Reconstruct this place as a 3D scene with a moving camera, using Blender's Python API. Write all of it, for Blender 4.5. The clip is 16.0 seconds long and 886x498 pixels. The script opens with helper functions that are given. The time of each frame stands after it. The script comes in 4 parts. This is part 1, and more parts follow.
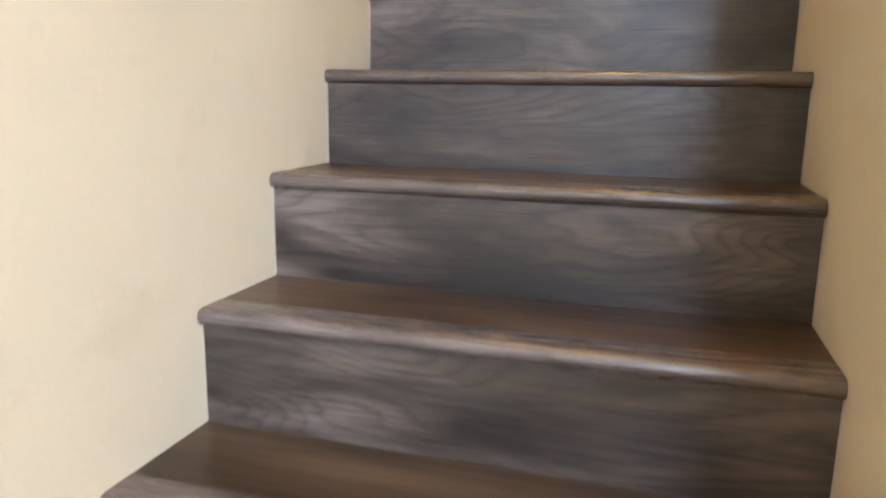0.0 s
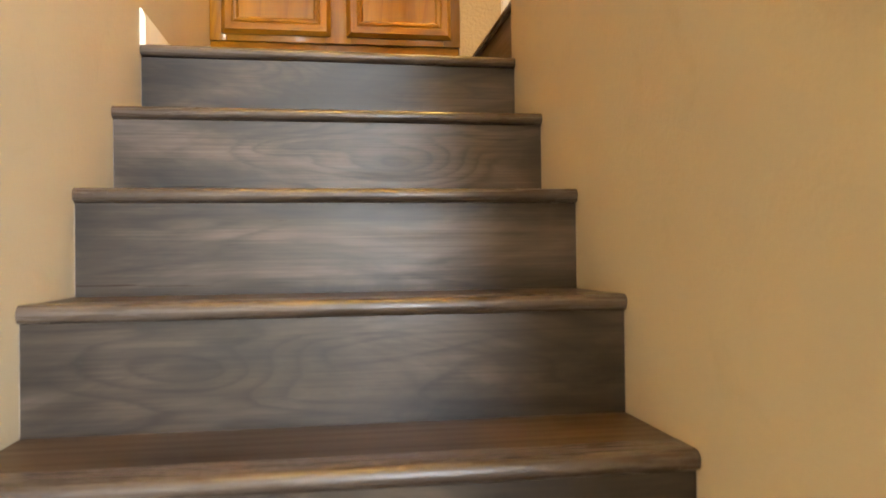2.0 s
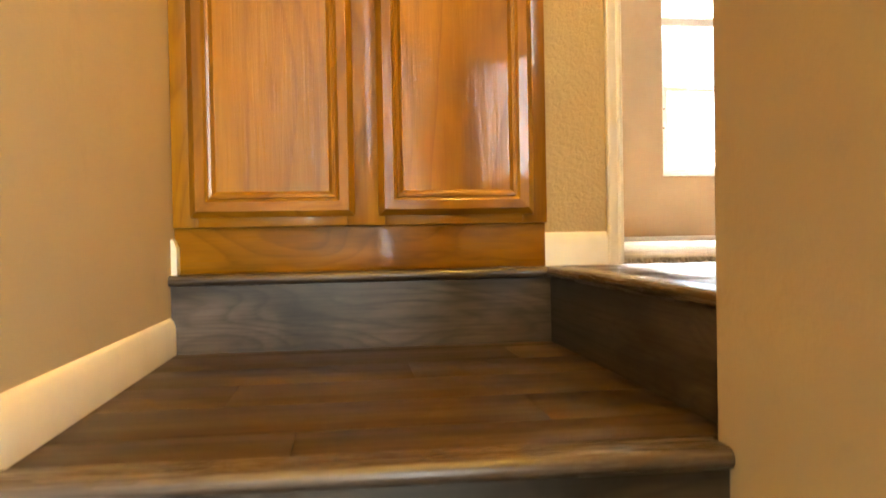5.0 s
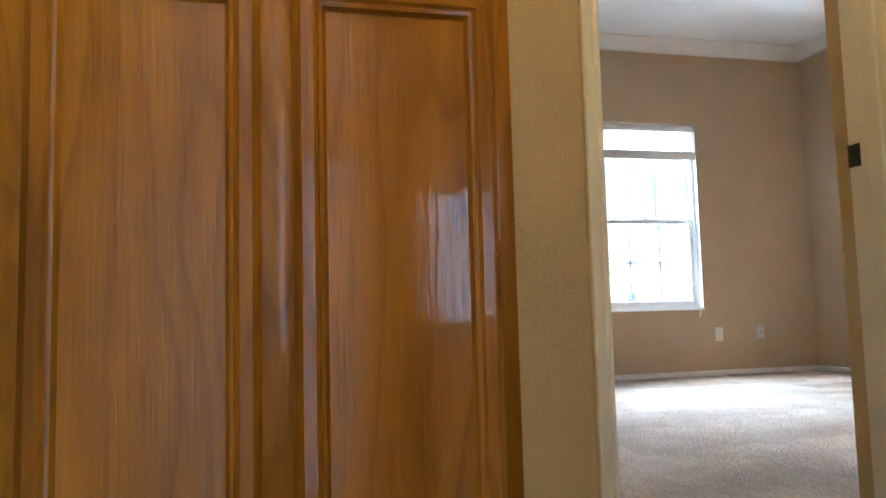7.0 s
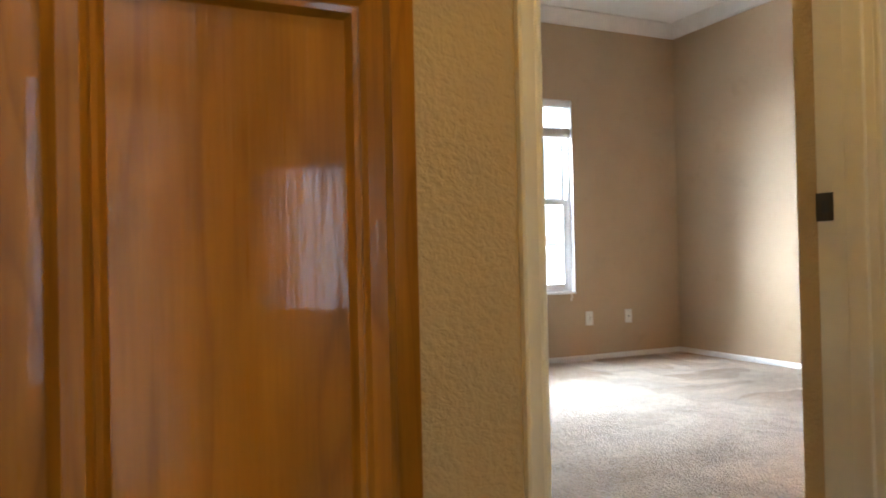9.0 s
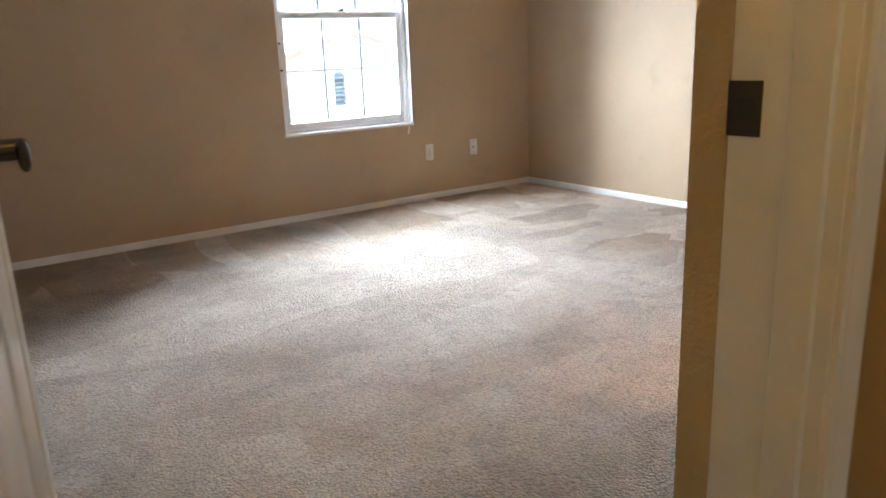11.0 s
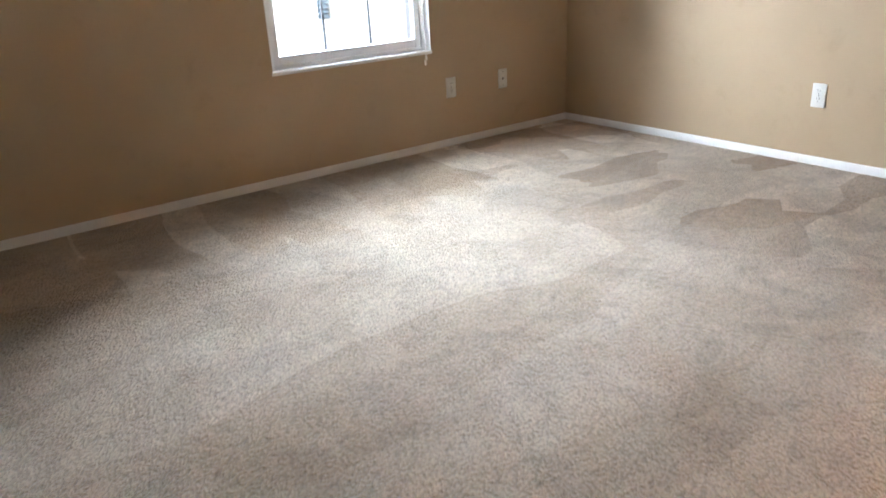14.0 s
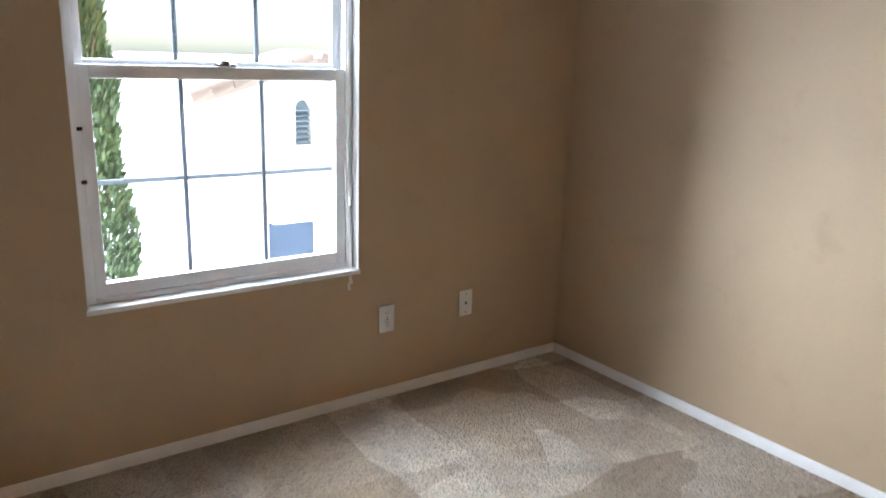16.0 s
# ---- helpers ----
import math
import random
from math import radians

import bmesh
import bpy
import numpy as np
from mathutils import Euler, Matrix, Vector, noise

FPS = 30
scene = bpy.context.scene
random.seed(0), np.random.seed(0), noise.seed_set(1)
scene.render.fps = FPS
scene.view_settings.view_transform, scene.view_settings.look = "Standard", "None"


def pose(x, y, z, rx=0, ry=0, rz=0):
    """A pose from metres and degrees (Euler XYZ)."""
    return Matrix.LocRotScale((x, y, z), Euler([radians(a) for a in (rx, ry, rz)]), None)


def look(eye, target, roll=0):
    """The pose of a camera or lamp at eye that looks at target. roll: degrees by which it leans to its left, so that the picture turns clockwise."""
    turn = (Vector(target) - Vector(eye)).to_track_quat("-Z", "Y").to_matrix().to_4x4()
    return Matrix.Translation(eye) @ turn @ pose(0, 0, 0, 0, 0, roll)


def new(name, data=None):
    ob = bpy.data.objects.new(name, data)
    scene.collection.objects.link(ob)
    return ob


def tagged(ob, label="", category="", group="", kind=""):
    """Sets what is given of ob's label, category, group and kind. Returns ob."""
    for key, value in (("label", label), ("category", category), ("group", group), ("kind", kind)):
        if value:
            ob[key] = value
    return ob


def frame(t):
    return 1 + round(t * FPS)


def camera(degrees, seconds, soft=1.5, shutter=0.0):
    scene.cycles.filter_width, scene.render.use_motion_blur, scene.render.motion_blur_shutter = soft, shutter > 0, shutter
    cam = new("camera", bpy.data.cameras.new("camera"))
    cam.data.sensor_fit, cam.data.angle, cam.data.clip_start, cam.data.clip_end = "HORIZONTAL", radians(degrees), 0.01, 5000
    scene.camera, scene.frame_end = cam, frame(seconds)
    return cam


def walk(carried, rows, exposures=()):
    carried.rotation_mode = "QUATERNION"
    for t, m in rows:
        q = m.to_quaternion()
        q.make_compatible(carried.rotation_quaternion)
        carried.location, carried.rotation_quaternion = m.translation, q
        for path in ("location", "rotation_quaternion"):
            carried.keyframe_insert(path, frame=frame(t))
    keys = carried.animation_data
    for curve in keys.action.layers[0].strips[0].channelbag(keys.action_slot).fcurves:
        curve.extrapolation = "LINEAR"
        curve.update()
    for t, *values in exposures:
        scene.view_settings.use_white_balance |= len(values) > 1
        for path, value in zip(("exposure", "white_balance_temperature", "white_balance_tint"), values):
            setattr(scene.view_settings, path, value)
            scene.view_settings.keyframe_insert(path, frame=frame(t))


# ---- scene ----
# ================= camera and walk =================
cam = camera(62.3, 16.0, soft=1.6, shutter=0.3)
# seconds, x, y, z, yaw, pitch, roll
PATH = [
    (0.0, 0.673, -2.541, -0.997, 16.8, -11.7, -0.9),
    (0.5, 0.612, -2.328, -0.858, 11.0, -10.25, 1.6),
    (1.0, 0.468, -2.157, -0.741, 0.84, -5.19, 3.15),
    (1.5, 0.429, -1.982, -0.629, -4.24, 0.81, 2.86),
    (2.0, 0.442, -1.796, -0.503, -8.58, 0.51, 0.66),
    (2.5, 0.446, -1.615, -0.373, -7.33, 2.53, 0.68),
    (3.0, 0.468, -1.472, -0.224, -5.97, 1.00, 4.15),
    (3.5, 0.499, -1.311, -0.075, -3.07, -0.08, 3.86),
    (4.0, 0.459, -1.115, 0.028, -4.58, -1.82, 3.27),
    (4.5, 0.436, -0.976, 0.139, -6.89, -2.80, 1.54),
    (4.7, 0.428, -0.931, 0.190, -6.71, -2.20, 1.11),
    (5.75, 0.440, -0.690, 0.480, -10.3, 1.6, 0.8),
    (6.8, 0.445, -0.447, 0.751, -13.52, 4.19, 0.76),
    (7.0, 0.446, -0.388, 0.786, -13.80, 4.91, 1.50),
    (7.5, 0.403, -0.274, 0.940, -16.23, 11.38, 1.59),
    (8.0, 0.414, -0.165, 1.073, -22.70, 16.20, 3.84),
    (8.5, 0.487, -0.028, 1.112, -20.86, 8.05, 2.51),
    (9.0, 0.563, 0.104, 1.067, -24.79, 0.65, 1.25),
    (9.5, 0.614, 0.232, 1.162, -32.06, -2.86, -0.15),
    (10.0, 0.743, 0.371, 1.143, -34.96, -8.82, 1.39),
    (10.2, 0.826, 0.433, 1.182, -35.08, -9.80, 1.79),
    (10.9, 1.150, 0.640, 1.220, -35.4, -14.0, 2.2),
    (11.6, 1.320, 0.980, 1.225, -36.2, -20.0, 2.5),
    (12.3, 1.232, 1.252, 1.219, -36.24, -23.25, 2.59),
    (12.5, 1.265, 1.272, 1.223, -34.74, -24.33, 2.92),
    (13.0, 1.333, 1.329, 1.224, -34.08, -25.12, 2.94),
    (13.5, 1.393, 1.467, 1.219, -36.02, -23.56, 2.82),
    (14.0, 1.550, 1.651, 1.263, -37.28, -21.92, 2.81),
    (14.5, 1.775, 1.929, 1.321, -38.63, -18.79, 2.26),
    (15.0, 2.010, 2.218, 1.442, -37.17, -17.11, 0.17),
    (15.2, 2.143, 2.328, 1.468, -37.30, -16.75, 0.64),
    (15.5, 2.365, 2.463, 1.499, -38.25, -15.87, 0.51),
    (16.0, 2.700, 2.680, 1.555, -35.56, -14.34, -1.79),
]
EXPOSURES = [(0.0, 3.32, 5850, 21), (1.0, 3.6, 6200, 20), (2.0, 3.55, 7000, 18), (4.7, 3.45, 7800, 12), (6.8, 1.95, 5300, 6), (9.0, 1.7, 5900, 9), (10.2, 1.65, 5700, 10),
             (12.3, 1.4, 5950, 9), (14.0, 1.25, 5950, 9), (16.0, 0.95, 5850, 9)]  # seconds, stops, kelvin, tint
walk(cam, [(t, pose(x, y, z, 90 + p, r, w)) for t, x, y, z, w, p, r in PATH], EXPOSURES)

# ================= plan =================
R, G, W = 0.189, 0.230, 0.905          # riser, going, width of the flight
LEDGE = 0.943                          # nosing of the step below the cabinet
HALL = 0.922                           # nosing of the step up to the hall
CAB, CABX = 0.997, 0.940               # cabinet face, right end
YF, YB, JB = 1.027, 1.207, 1.155       # door wall, hall side and bedroom side
DX0, DX1, DTOP = 1.155, 1.904, 2.235   # door opening
FLOOR = 0.201                          # carpet
XR, YW, XL = 5.133, 5.080, 0.955       # bedroom walls
CROWN, CEIL = 2.938, 3.05
WX0, WX1, WZ0, WZ1, WZM = 3.079, 4.046, 0.759, 2.325, 1.504
KX0, KX1 = 3.30, 4.15                  # closet opening
HX = 1.985                             # hall's side wall
STEPS = 14
BOTTOM = -STEPS * R

# ================= world, sun and lights =================
world = bpy.data.worlds.new("world")
scene.world = world
world.use_nodes = True
wn = world.node_tree.nodes
sky = wn.new("ShaderNodeTexSky")
sky.sky_type, sky.sun_disc = "NISHITA", False
sky.sun_elevation, sky.sun_rotation = radians(52), radians(200)
world.node_tree.links.new(sky.outputs[0], wn["Background"].inputs[0])
wn["Background"].inputs[1].default_value = 0.12


def lamp(name, kind, m, energy, color, **extra):
    data = bpy.data.lights.new(name, kind)
    data.energy, data.color = energy, color
    for key, value in extra.items():
        setattr(data, key, value)
    ob = new(name, data)
    ob.matrix_world = m
    return ob


SUN_DIR = Vector((-0.21, -0.58, 0.79))
lamp("sun", "SUN", look(SUN_DIR * 10, (0, 0, 0)), 1.8, (1.0, 0.95, 0.87), angle=radians(0.5))
# daylight in the tall foyer window behind the stairs
lamp("foyer_daylight", "AREA", look((2.1, -5.93, 0.75), (2.1, 0, 0.75)), 86.0, (0.70, 0.86, 1.0), shape="RECTANGLE", size=2.0, size_y=3.7)
# unseen area lamps added as open sky above and beside the neighbour's roof and as sunlit drive, to light the bedroom
# through its window
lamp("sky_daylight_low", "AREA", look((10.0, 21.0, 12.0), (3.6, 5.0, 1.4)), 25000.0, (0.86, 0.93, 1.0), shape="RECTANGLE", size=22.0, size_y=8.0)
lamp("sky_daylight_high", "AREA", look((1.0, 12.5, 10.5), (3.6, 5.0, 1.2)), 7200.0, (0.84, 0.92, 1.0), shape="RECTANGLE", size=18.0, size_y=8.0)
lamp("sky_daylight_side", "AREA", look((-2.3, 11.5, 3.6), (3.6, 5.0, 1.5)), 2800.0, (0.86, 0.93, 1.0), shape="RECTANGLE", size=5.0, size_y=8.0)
lamp("drive_daylight", "AREA", look((3.0, 8.6, -2.9), (3.6, 5.0, 1.5)), 1200.0, (0.94, 0.97, 1.0), shape="RECTANGLE", size=9.0, size_y=4.5)
# warm bulbs inside the lamps of stairwell, hall and closet
lamp("bulb", "POINT", pose(0.35, -1.30, 2.86), 7.6, (1.0, 0.61, 0.10), shadow_soft_size=0.07)
lamp("bulb_hall", "POINT", pose(1.10, 0.36, 2.86), 7.2, (1.0, 0.61, 0.10), shadow_soft_size=0.12)
lamp("bulb_closet", "POINT", pose(3.72, 0.56, 2.86), 75.0, (1.0, 0.50, 0.14), shadow_soft_size=0.10)


# ================= materials =================
def material(name, rough=0.5, metal=0.0, color=(0.5, 0.5, 0.5), spec=0.5):
    m = bpy.data.materials.new(name)
    m.use_nodes = True
    b = m.node_tree.nodes["Principled BSDF"]
    b.inputs["Base Color"].default_value = (*color, 1)
    b.inputs["Roughness"].default_value = rough
    b.inputs["Metallic"].default_value = metal
    b.inputs["Specular IOR Level"].default_value = spec
    return m, m.node_tree.nodes, m.node_tree.links, b


def node(ns, ls, kind, inputs=(), **attrs):
    n = ns.new(kind)
    for key, value in attrs.items():
        setattr(n, key, value)
    for key, value in inputs:
        if hasattr(value, "is_linked"):
            ls.new(value, n.inputs[key])
        else:
            n.inputs[key].default_value = value
    return n


def ramp(ns, ls, fac, stops):
    n = ns.new("ShaderNodeValToRGB")
    ls.new(fac, n.inputs[0])
    e = n.color_ramp.elements
    while len(e) < len(stops):
        e.new(0.5)
    for el, (at, col) in zip(e, stops):
        el.position, el.color = at, (*col, 1)
    return n.outputs[0]


def mix(ns, ls, fac, a, b, how="MIX"):
    n = ns.new("ShaderNodeMix")
    n.data_type, n.blend_type = "RGBA", how
    for key, value in ((0, fac), (6, a), (7, b)):
        if hasattr(value, "is_linked"):
            ls.new(value, n.inputs[key])
        else:
            n.inputs[key].default_value = value if key == 0 else (*value, 1)
    return n.outputs[2]


def math_node(ns, ls, op, a, b=0.0):
    return node(ns, ls, "ShaderNodeMath", ((0, a), (1, b)), operation=op).outputs[0]


def bump(ns, ls, b, height, strength, distance, under=None):
    n = node(ns, ls, "ShaderNodeBump", (("Height", height), ("Strength", strength), ("Distance", distance)))
    if under is not None:
        ls.new(under, n.inputs["Normal"])
    ls.new(n.outputs[0], b.inputs["Normal"])
    return n.outputs[0]


def coords(ns, ls, scale, jitter=True):
    tc = ns.new("ShaderNodeTexCoord")
    out = tc.outputs["Object"]
    if jitter:
        info = ns.new("ShaderNodeObjectInfo")
        shift = node(ns, ls, "ShaderNodeVectorMath", ((0, info.outputs["Random"]), (1, (37.0, 53.0, 29.0))), operation="MULTIPLY")
        add = node(ns, ls, "ShaderNodeVectorMath", ((0, out), (1, shift.outputs[0])), operation="ADD")
        out = add.outputs[0]
    mp = node(ns, ls, "ShaderNodeMapping", (("Vector", out), ("Scale", scale)))
    return mp.outputs[0]


def noise_tex(ns, ls, vec, scale, detail=3.0, rough=0.55, dist=0.0):
    return node(ns, ls, "ShaderNodeTexNoise", (("Vector", vec), ("Scale", scale), ("Detail", detail), ("Roughness", rough), ("Distortion", dist))).outputs[0]


def wood(name, dark, mid, light, rough, along, lines=34.0, contrast=0.45, knots=True, fine=1.0, gloss=0.5, coat=0.0, relief=0.12, size=6.0, ripple=0.0, fibres=0.38):
    """Sawn wood with cathedral grain along one axis ('x' or 'z')."""
    m, ns, ls, b = material(name, rough, spec=gloss)
    s = (0.24, 1.0, 1.0) if along == "x" else (1.0, 1.0, 0.14)
    f = (0.035, 1.0, 1.0) if along == "x" else (1.0, 1.0, 0.03)
    v = coords(ns, ls, s)
    vf = coords(ns, ls, f)
    low = noise_tex(ns, ls, v, size, 1.6, 0.45, 0.45)
    fibre = noise_tex(ns, ls, vf, 170.0 * fine, 4.0, 0.65)
    grown = node(ns, ls, "ShaderNodeMath", ((0, fibre), (1, 0.35), (2, math_node(ns, ls, "MULTIPLY", low, lines / 6.2832))), operation="MULTIPLY_ADD").outputs[0]
    rings = math_node(ns, ls, "FRACT", grown)
    patch = noise_tex(ns, ls, v, size * 0.9, 4.0, 0.62)
    base = ramp(ns, ls, patch, [(0.30, dark), (0.52, mid), (0.74, light)])
    grain = ramp(ns, ls, rings, [(0.0, (0.98, 0.98, 0.98)), (0.10, (0.60, 0.58, 0.56)), (0.30, (0.86, 0.85, 0.84)), (0.65, (1.05, 1.05, 1.05)), (1.0, (1.02, 1.02, 1.02))])
    col = mix(ns, ls, contrast, base, grain, "MULTIPLY")
    fib = ramp(ns, ls, fibre, [(0.36, (0.72, 0.70, 0.68)), (0.58, (1.05, 1.05, 1.05))])
    col = mix(ns, ls, fibres, col, fib, "MULTIPLY")
    if knots:
        vo = node(ns, ls, "ShaderNodeTexVoronoi", (("Vector", coords(ns, ls, (0.8, 1.9, 1.9) if along == "x" else (1.9, 1.9, 0.8))), ("Scale", 3.1), ("Randomness", 1.0)))
        kn = ramp(ns, ls, vo.outputs["Distance"], [(0.03, (0.42, 0.40, 0.39)), (0.16, (0.85, 0.85, 0.85)), (0.30, (1, 1, 1))])
        col = mix(ns, ls, 0.75, col, kn, "MULTIPLY")
    ls.new(col, b.inputs["Base Color"])
    rr = node(ns, ls, "ShaderNodeMapRange", (("Value", fibre), (1, 0.3), (2, 0.7), (3, rough + 0.10), (4, rough - 0.05)))
    ls.new(rr.outputs[0], b.inputs["Roughness"])
    h = mix(ns, ls, 0.8, fibre, rings)
    under = None
    if ripple:
        streaks = noise_tex(ns, ls, coords(ns, ls, (1.0, 1.0, 0.06) if along == "z" else (0.06, 1.0, 1.0)), 75.0, 3.0, 0.55, 0.5)
        under = node(ns, ls, "ShaderNodeBump", (("Height", streaks), ("Strength", ripple), ("Distance", 0.004))).outputs[0]
    nrm = bump(ns, ls, b, h, relief, 0.003, under)
    ls.new(nrm, b.inputs["Coat Normal"])
    if coat:
        b.inputs["Coat Weight"].default_value = coat
        b.inputs["Coat Roughness"].default_value = 0.045
    return m


def vinyl(name, dark, mid, light, rough, gloss, rings=0.7, knots=True):
    """Printed wood-look plank: smoky patches, fine fibre along x, cathedral lines round knots."""
    m, ns, ls, b = material(name, rough, spec=gloss)
    v = coords(ns, ls, (0.17, 1.0, 1.0))
    vp = coords(ns, ls, (0.30, 1.0, 1.0))
    vf = coords(ns, ls, (0.016, 1.0, 1.0))
    low = noise_tex(ns, ls, v, 6.0, 2.0, 0.5, 0.25)
    fibre = noise_tex(ns, ls, vf, 300.0, 3.0, 0.6)
    streak = noise_tex(ns, ls, vf, 75.0, 4.0, 0.6)
    field = math_node(ns, ls, "MULTIPLY", low, 17.0)
    vo = node(ns, ls, "ShaderNodeTexVoronoi", (("Vector", coords(ns, ls, (0.85, 2.6, 2.6))), ("Scale", 2.6), ("Randomness", 1.0))).outputs["Distance"]
    if knots:
        near = node(ns, ls, "ShaderNodeMapRange", (("Value", vo), (1, 0.0), (2, 0.45), (3, 4.0), (4, 0.0))).outputs[0]
        field = math_node(ns, ls, "ADD", field, near)
    field = node(ns, ls, "ShaderNodeMath", ((0, fibre), (1, 0.55), (2, field)), operation="MULTIPLY_ADD").outputs[0]
    line = math_node(ns, ls, "FRACT", field)
    patch = noise_tex(ns, ls, vp, 5.6, 6.0, 0.60, 0.6)
    col = ramp(ns, ls, patch, [(0.38, dark), (0.50, mid), (0.63, light)])
    grain = ramp(ns, ls, line, [(0.0, (1.0, 1.0, 1.0)), (0.14, (0.42, 0.40, 0.38)), (0.42, (0.88, 0.87, 0.86)), (0.75, (1.10, 1.10, 1.10)), (1.0, (1.0, 1.0, 1.0))])
    shown = ramp(ns, ls, noise_tex(ns, ls, vp, 4.6, 3.0, 0.55), [(0.40, (0.25, 0.25, 0.25)), (0.54, (1, 1, 1))])
    col = mix(ns, ls, math_node(ns, ls, "MULTIPLY", shown, rings), col, grain, "MULTIPLY")
    col = mix(ns, ls, 0.5, col, ramp(ns, ls, streak, [(0.34, (0.66, 0.64, 0.62)), (0.52, (1, 1, 1)), (0.70, (1.22, 1.22, 1.22))]), "MULTIPLY")
    col = mix(ns, ls, 0.60, col, ramp(ns, ls, fibre, [(0.34, (0.62, 0.60, 0.58)), (0.56, (1.05, 1.05, 1.05))]), "MULTIPLY")
    if knots:
        col = mix(ns, ls, 0.8, col, ramp(ns, ls, vo, [(0.04, (0.22, 0.20, 0.19)), (0.12, (0.66, 0.65, 0.64)), (0.28, (1, 1, 1))]), "MULTIPLY")
    ls.new(col, b.inputs["Base Color"])
    rr = node(ns, ls, "ShaderNodeMapRange", (("Value", streak), (1, 0.3), (2, 0.7), (3, rough + 0.08), (4, rough - 0.05)))
    ls.new(rr.outputs[0], b.inputs["Roughness"])
    bump(ns, ls, b, mix(ns, ls, 0.4, fibre, line), 0.10, 0.002)
    return m


def plaster(name, color, blotch=0.06, strength=0.24):
    """Painted drywall with a troweled, orange-peel texture."""
    m, ns, ls, b = material(name, 0.62, spec=0.35)
    v = coords(ns, ls, (1, 1, 1), False)
    big = noise_tex(ns, ls, v, 1.3, 3.0, 0.6)
    scuff = noise_tex(ns, ls, v, 6.5, 5.0, 0.65, 0.4)
    c0 = tuple(c * (1 - blotch) for c in color)
    c1 = tuple(min(1, c * (1 + blotch)) for c in color)
    col = ramp(ns, ls, big, [(0.35, c0), (0.65, c1)])
    dirt = ramp(ns, ls, scuff, [(0.26, (0.86, 0.84, 0.80)), (0.42, (1, 1, 1))])
    ls.new(mix(ns, ls, 0.55, col, dirt, "MULTIPLY"), b.inputs["Base Color"])
    trowel = noise_tex(ns, ls, v, 80.0, 4.0, 0.6, 0.25)
    flat = ramp(ns, ls, trowel, [(0.36, (0, 0, 0)), (0.68, (1, 1, 1))])
    peel = noise_tex(ns, ls, v, 170.0, 2.0, 0.5)
    first = node(ns, ls, "ShaderNodeBump", (("Height", peel), ("Strength", strength * 0.4), ("Distance", 0.0015)))
    bump(ns, ls, b, flat, strength, 0.0022, first.outputs[0])
    return m


def paint(name, color, rough=0.32):
    """Gloss-painted wood with faint brush marks and wear."""
    m, ns, ls, b = material(name, rough, spec=0.5)
    v = coords(ns, ls, (1, 1, 1))
    big = noise_tex(ns, ls, v, 7.0, 4.0, 0.6)
    ls.new(ramp(ns, ls, big, [(0.28, tuple(c * 0.90 for c in color)), (0.6, color)]), b.inputs["Base Color"])
    bump(ns, ls, b, noise_tex(ns, ls, v, 60.0, 3.0, 0.5), 0.06, 0.001)
    return m


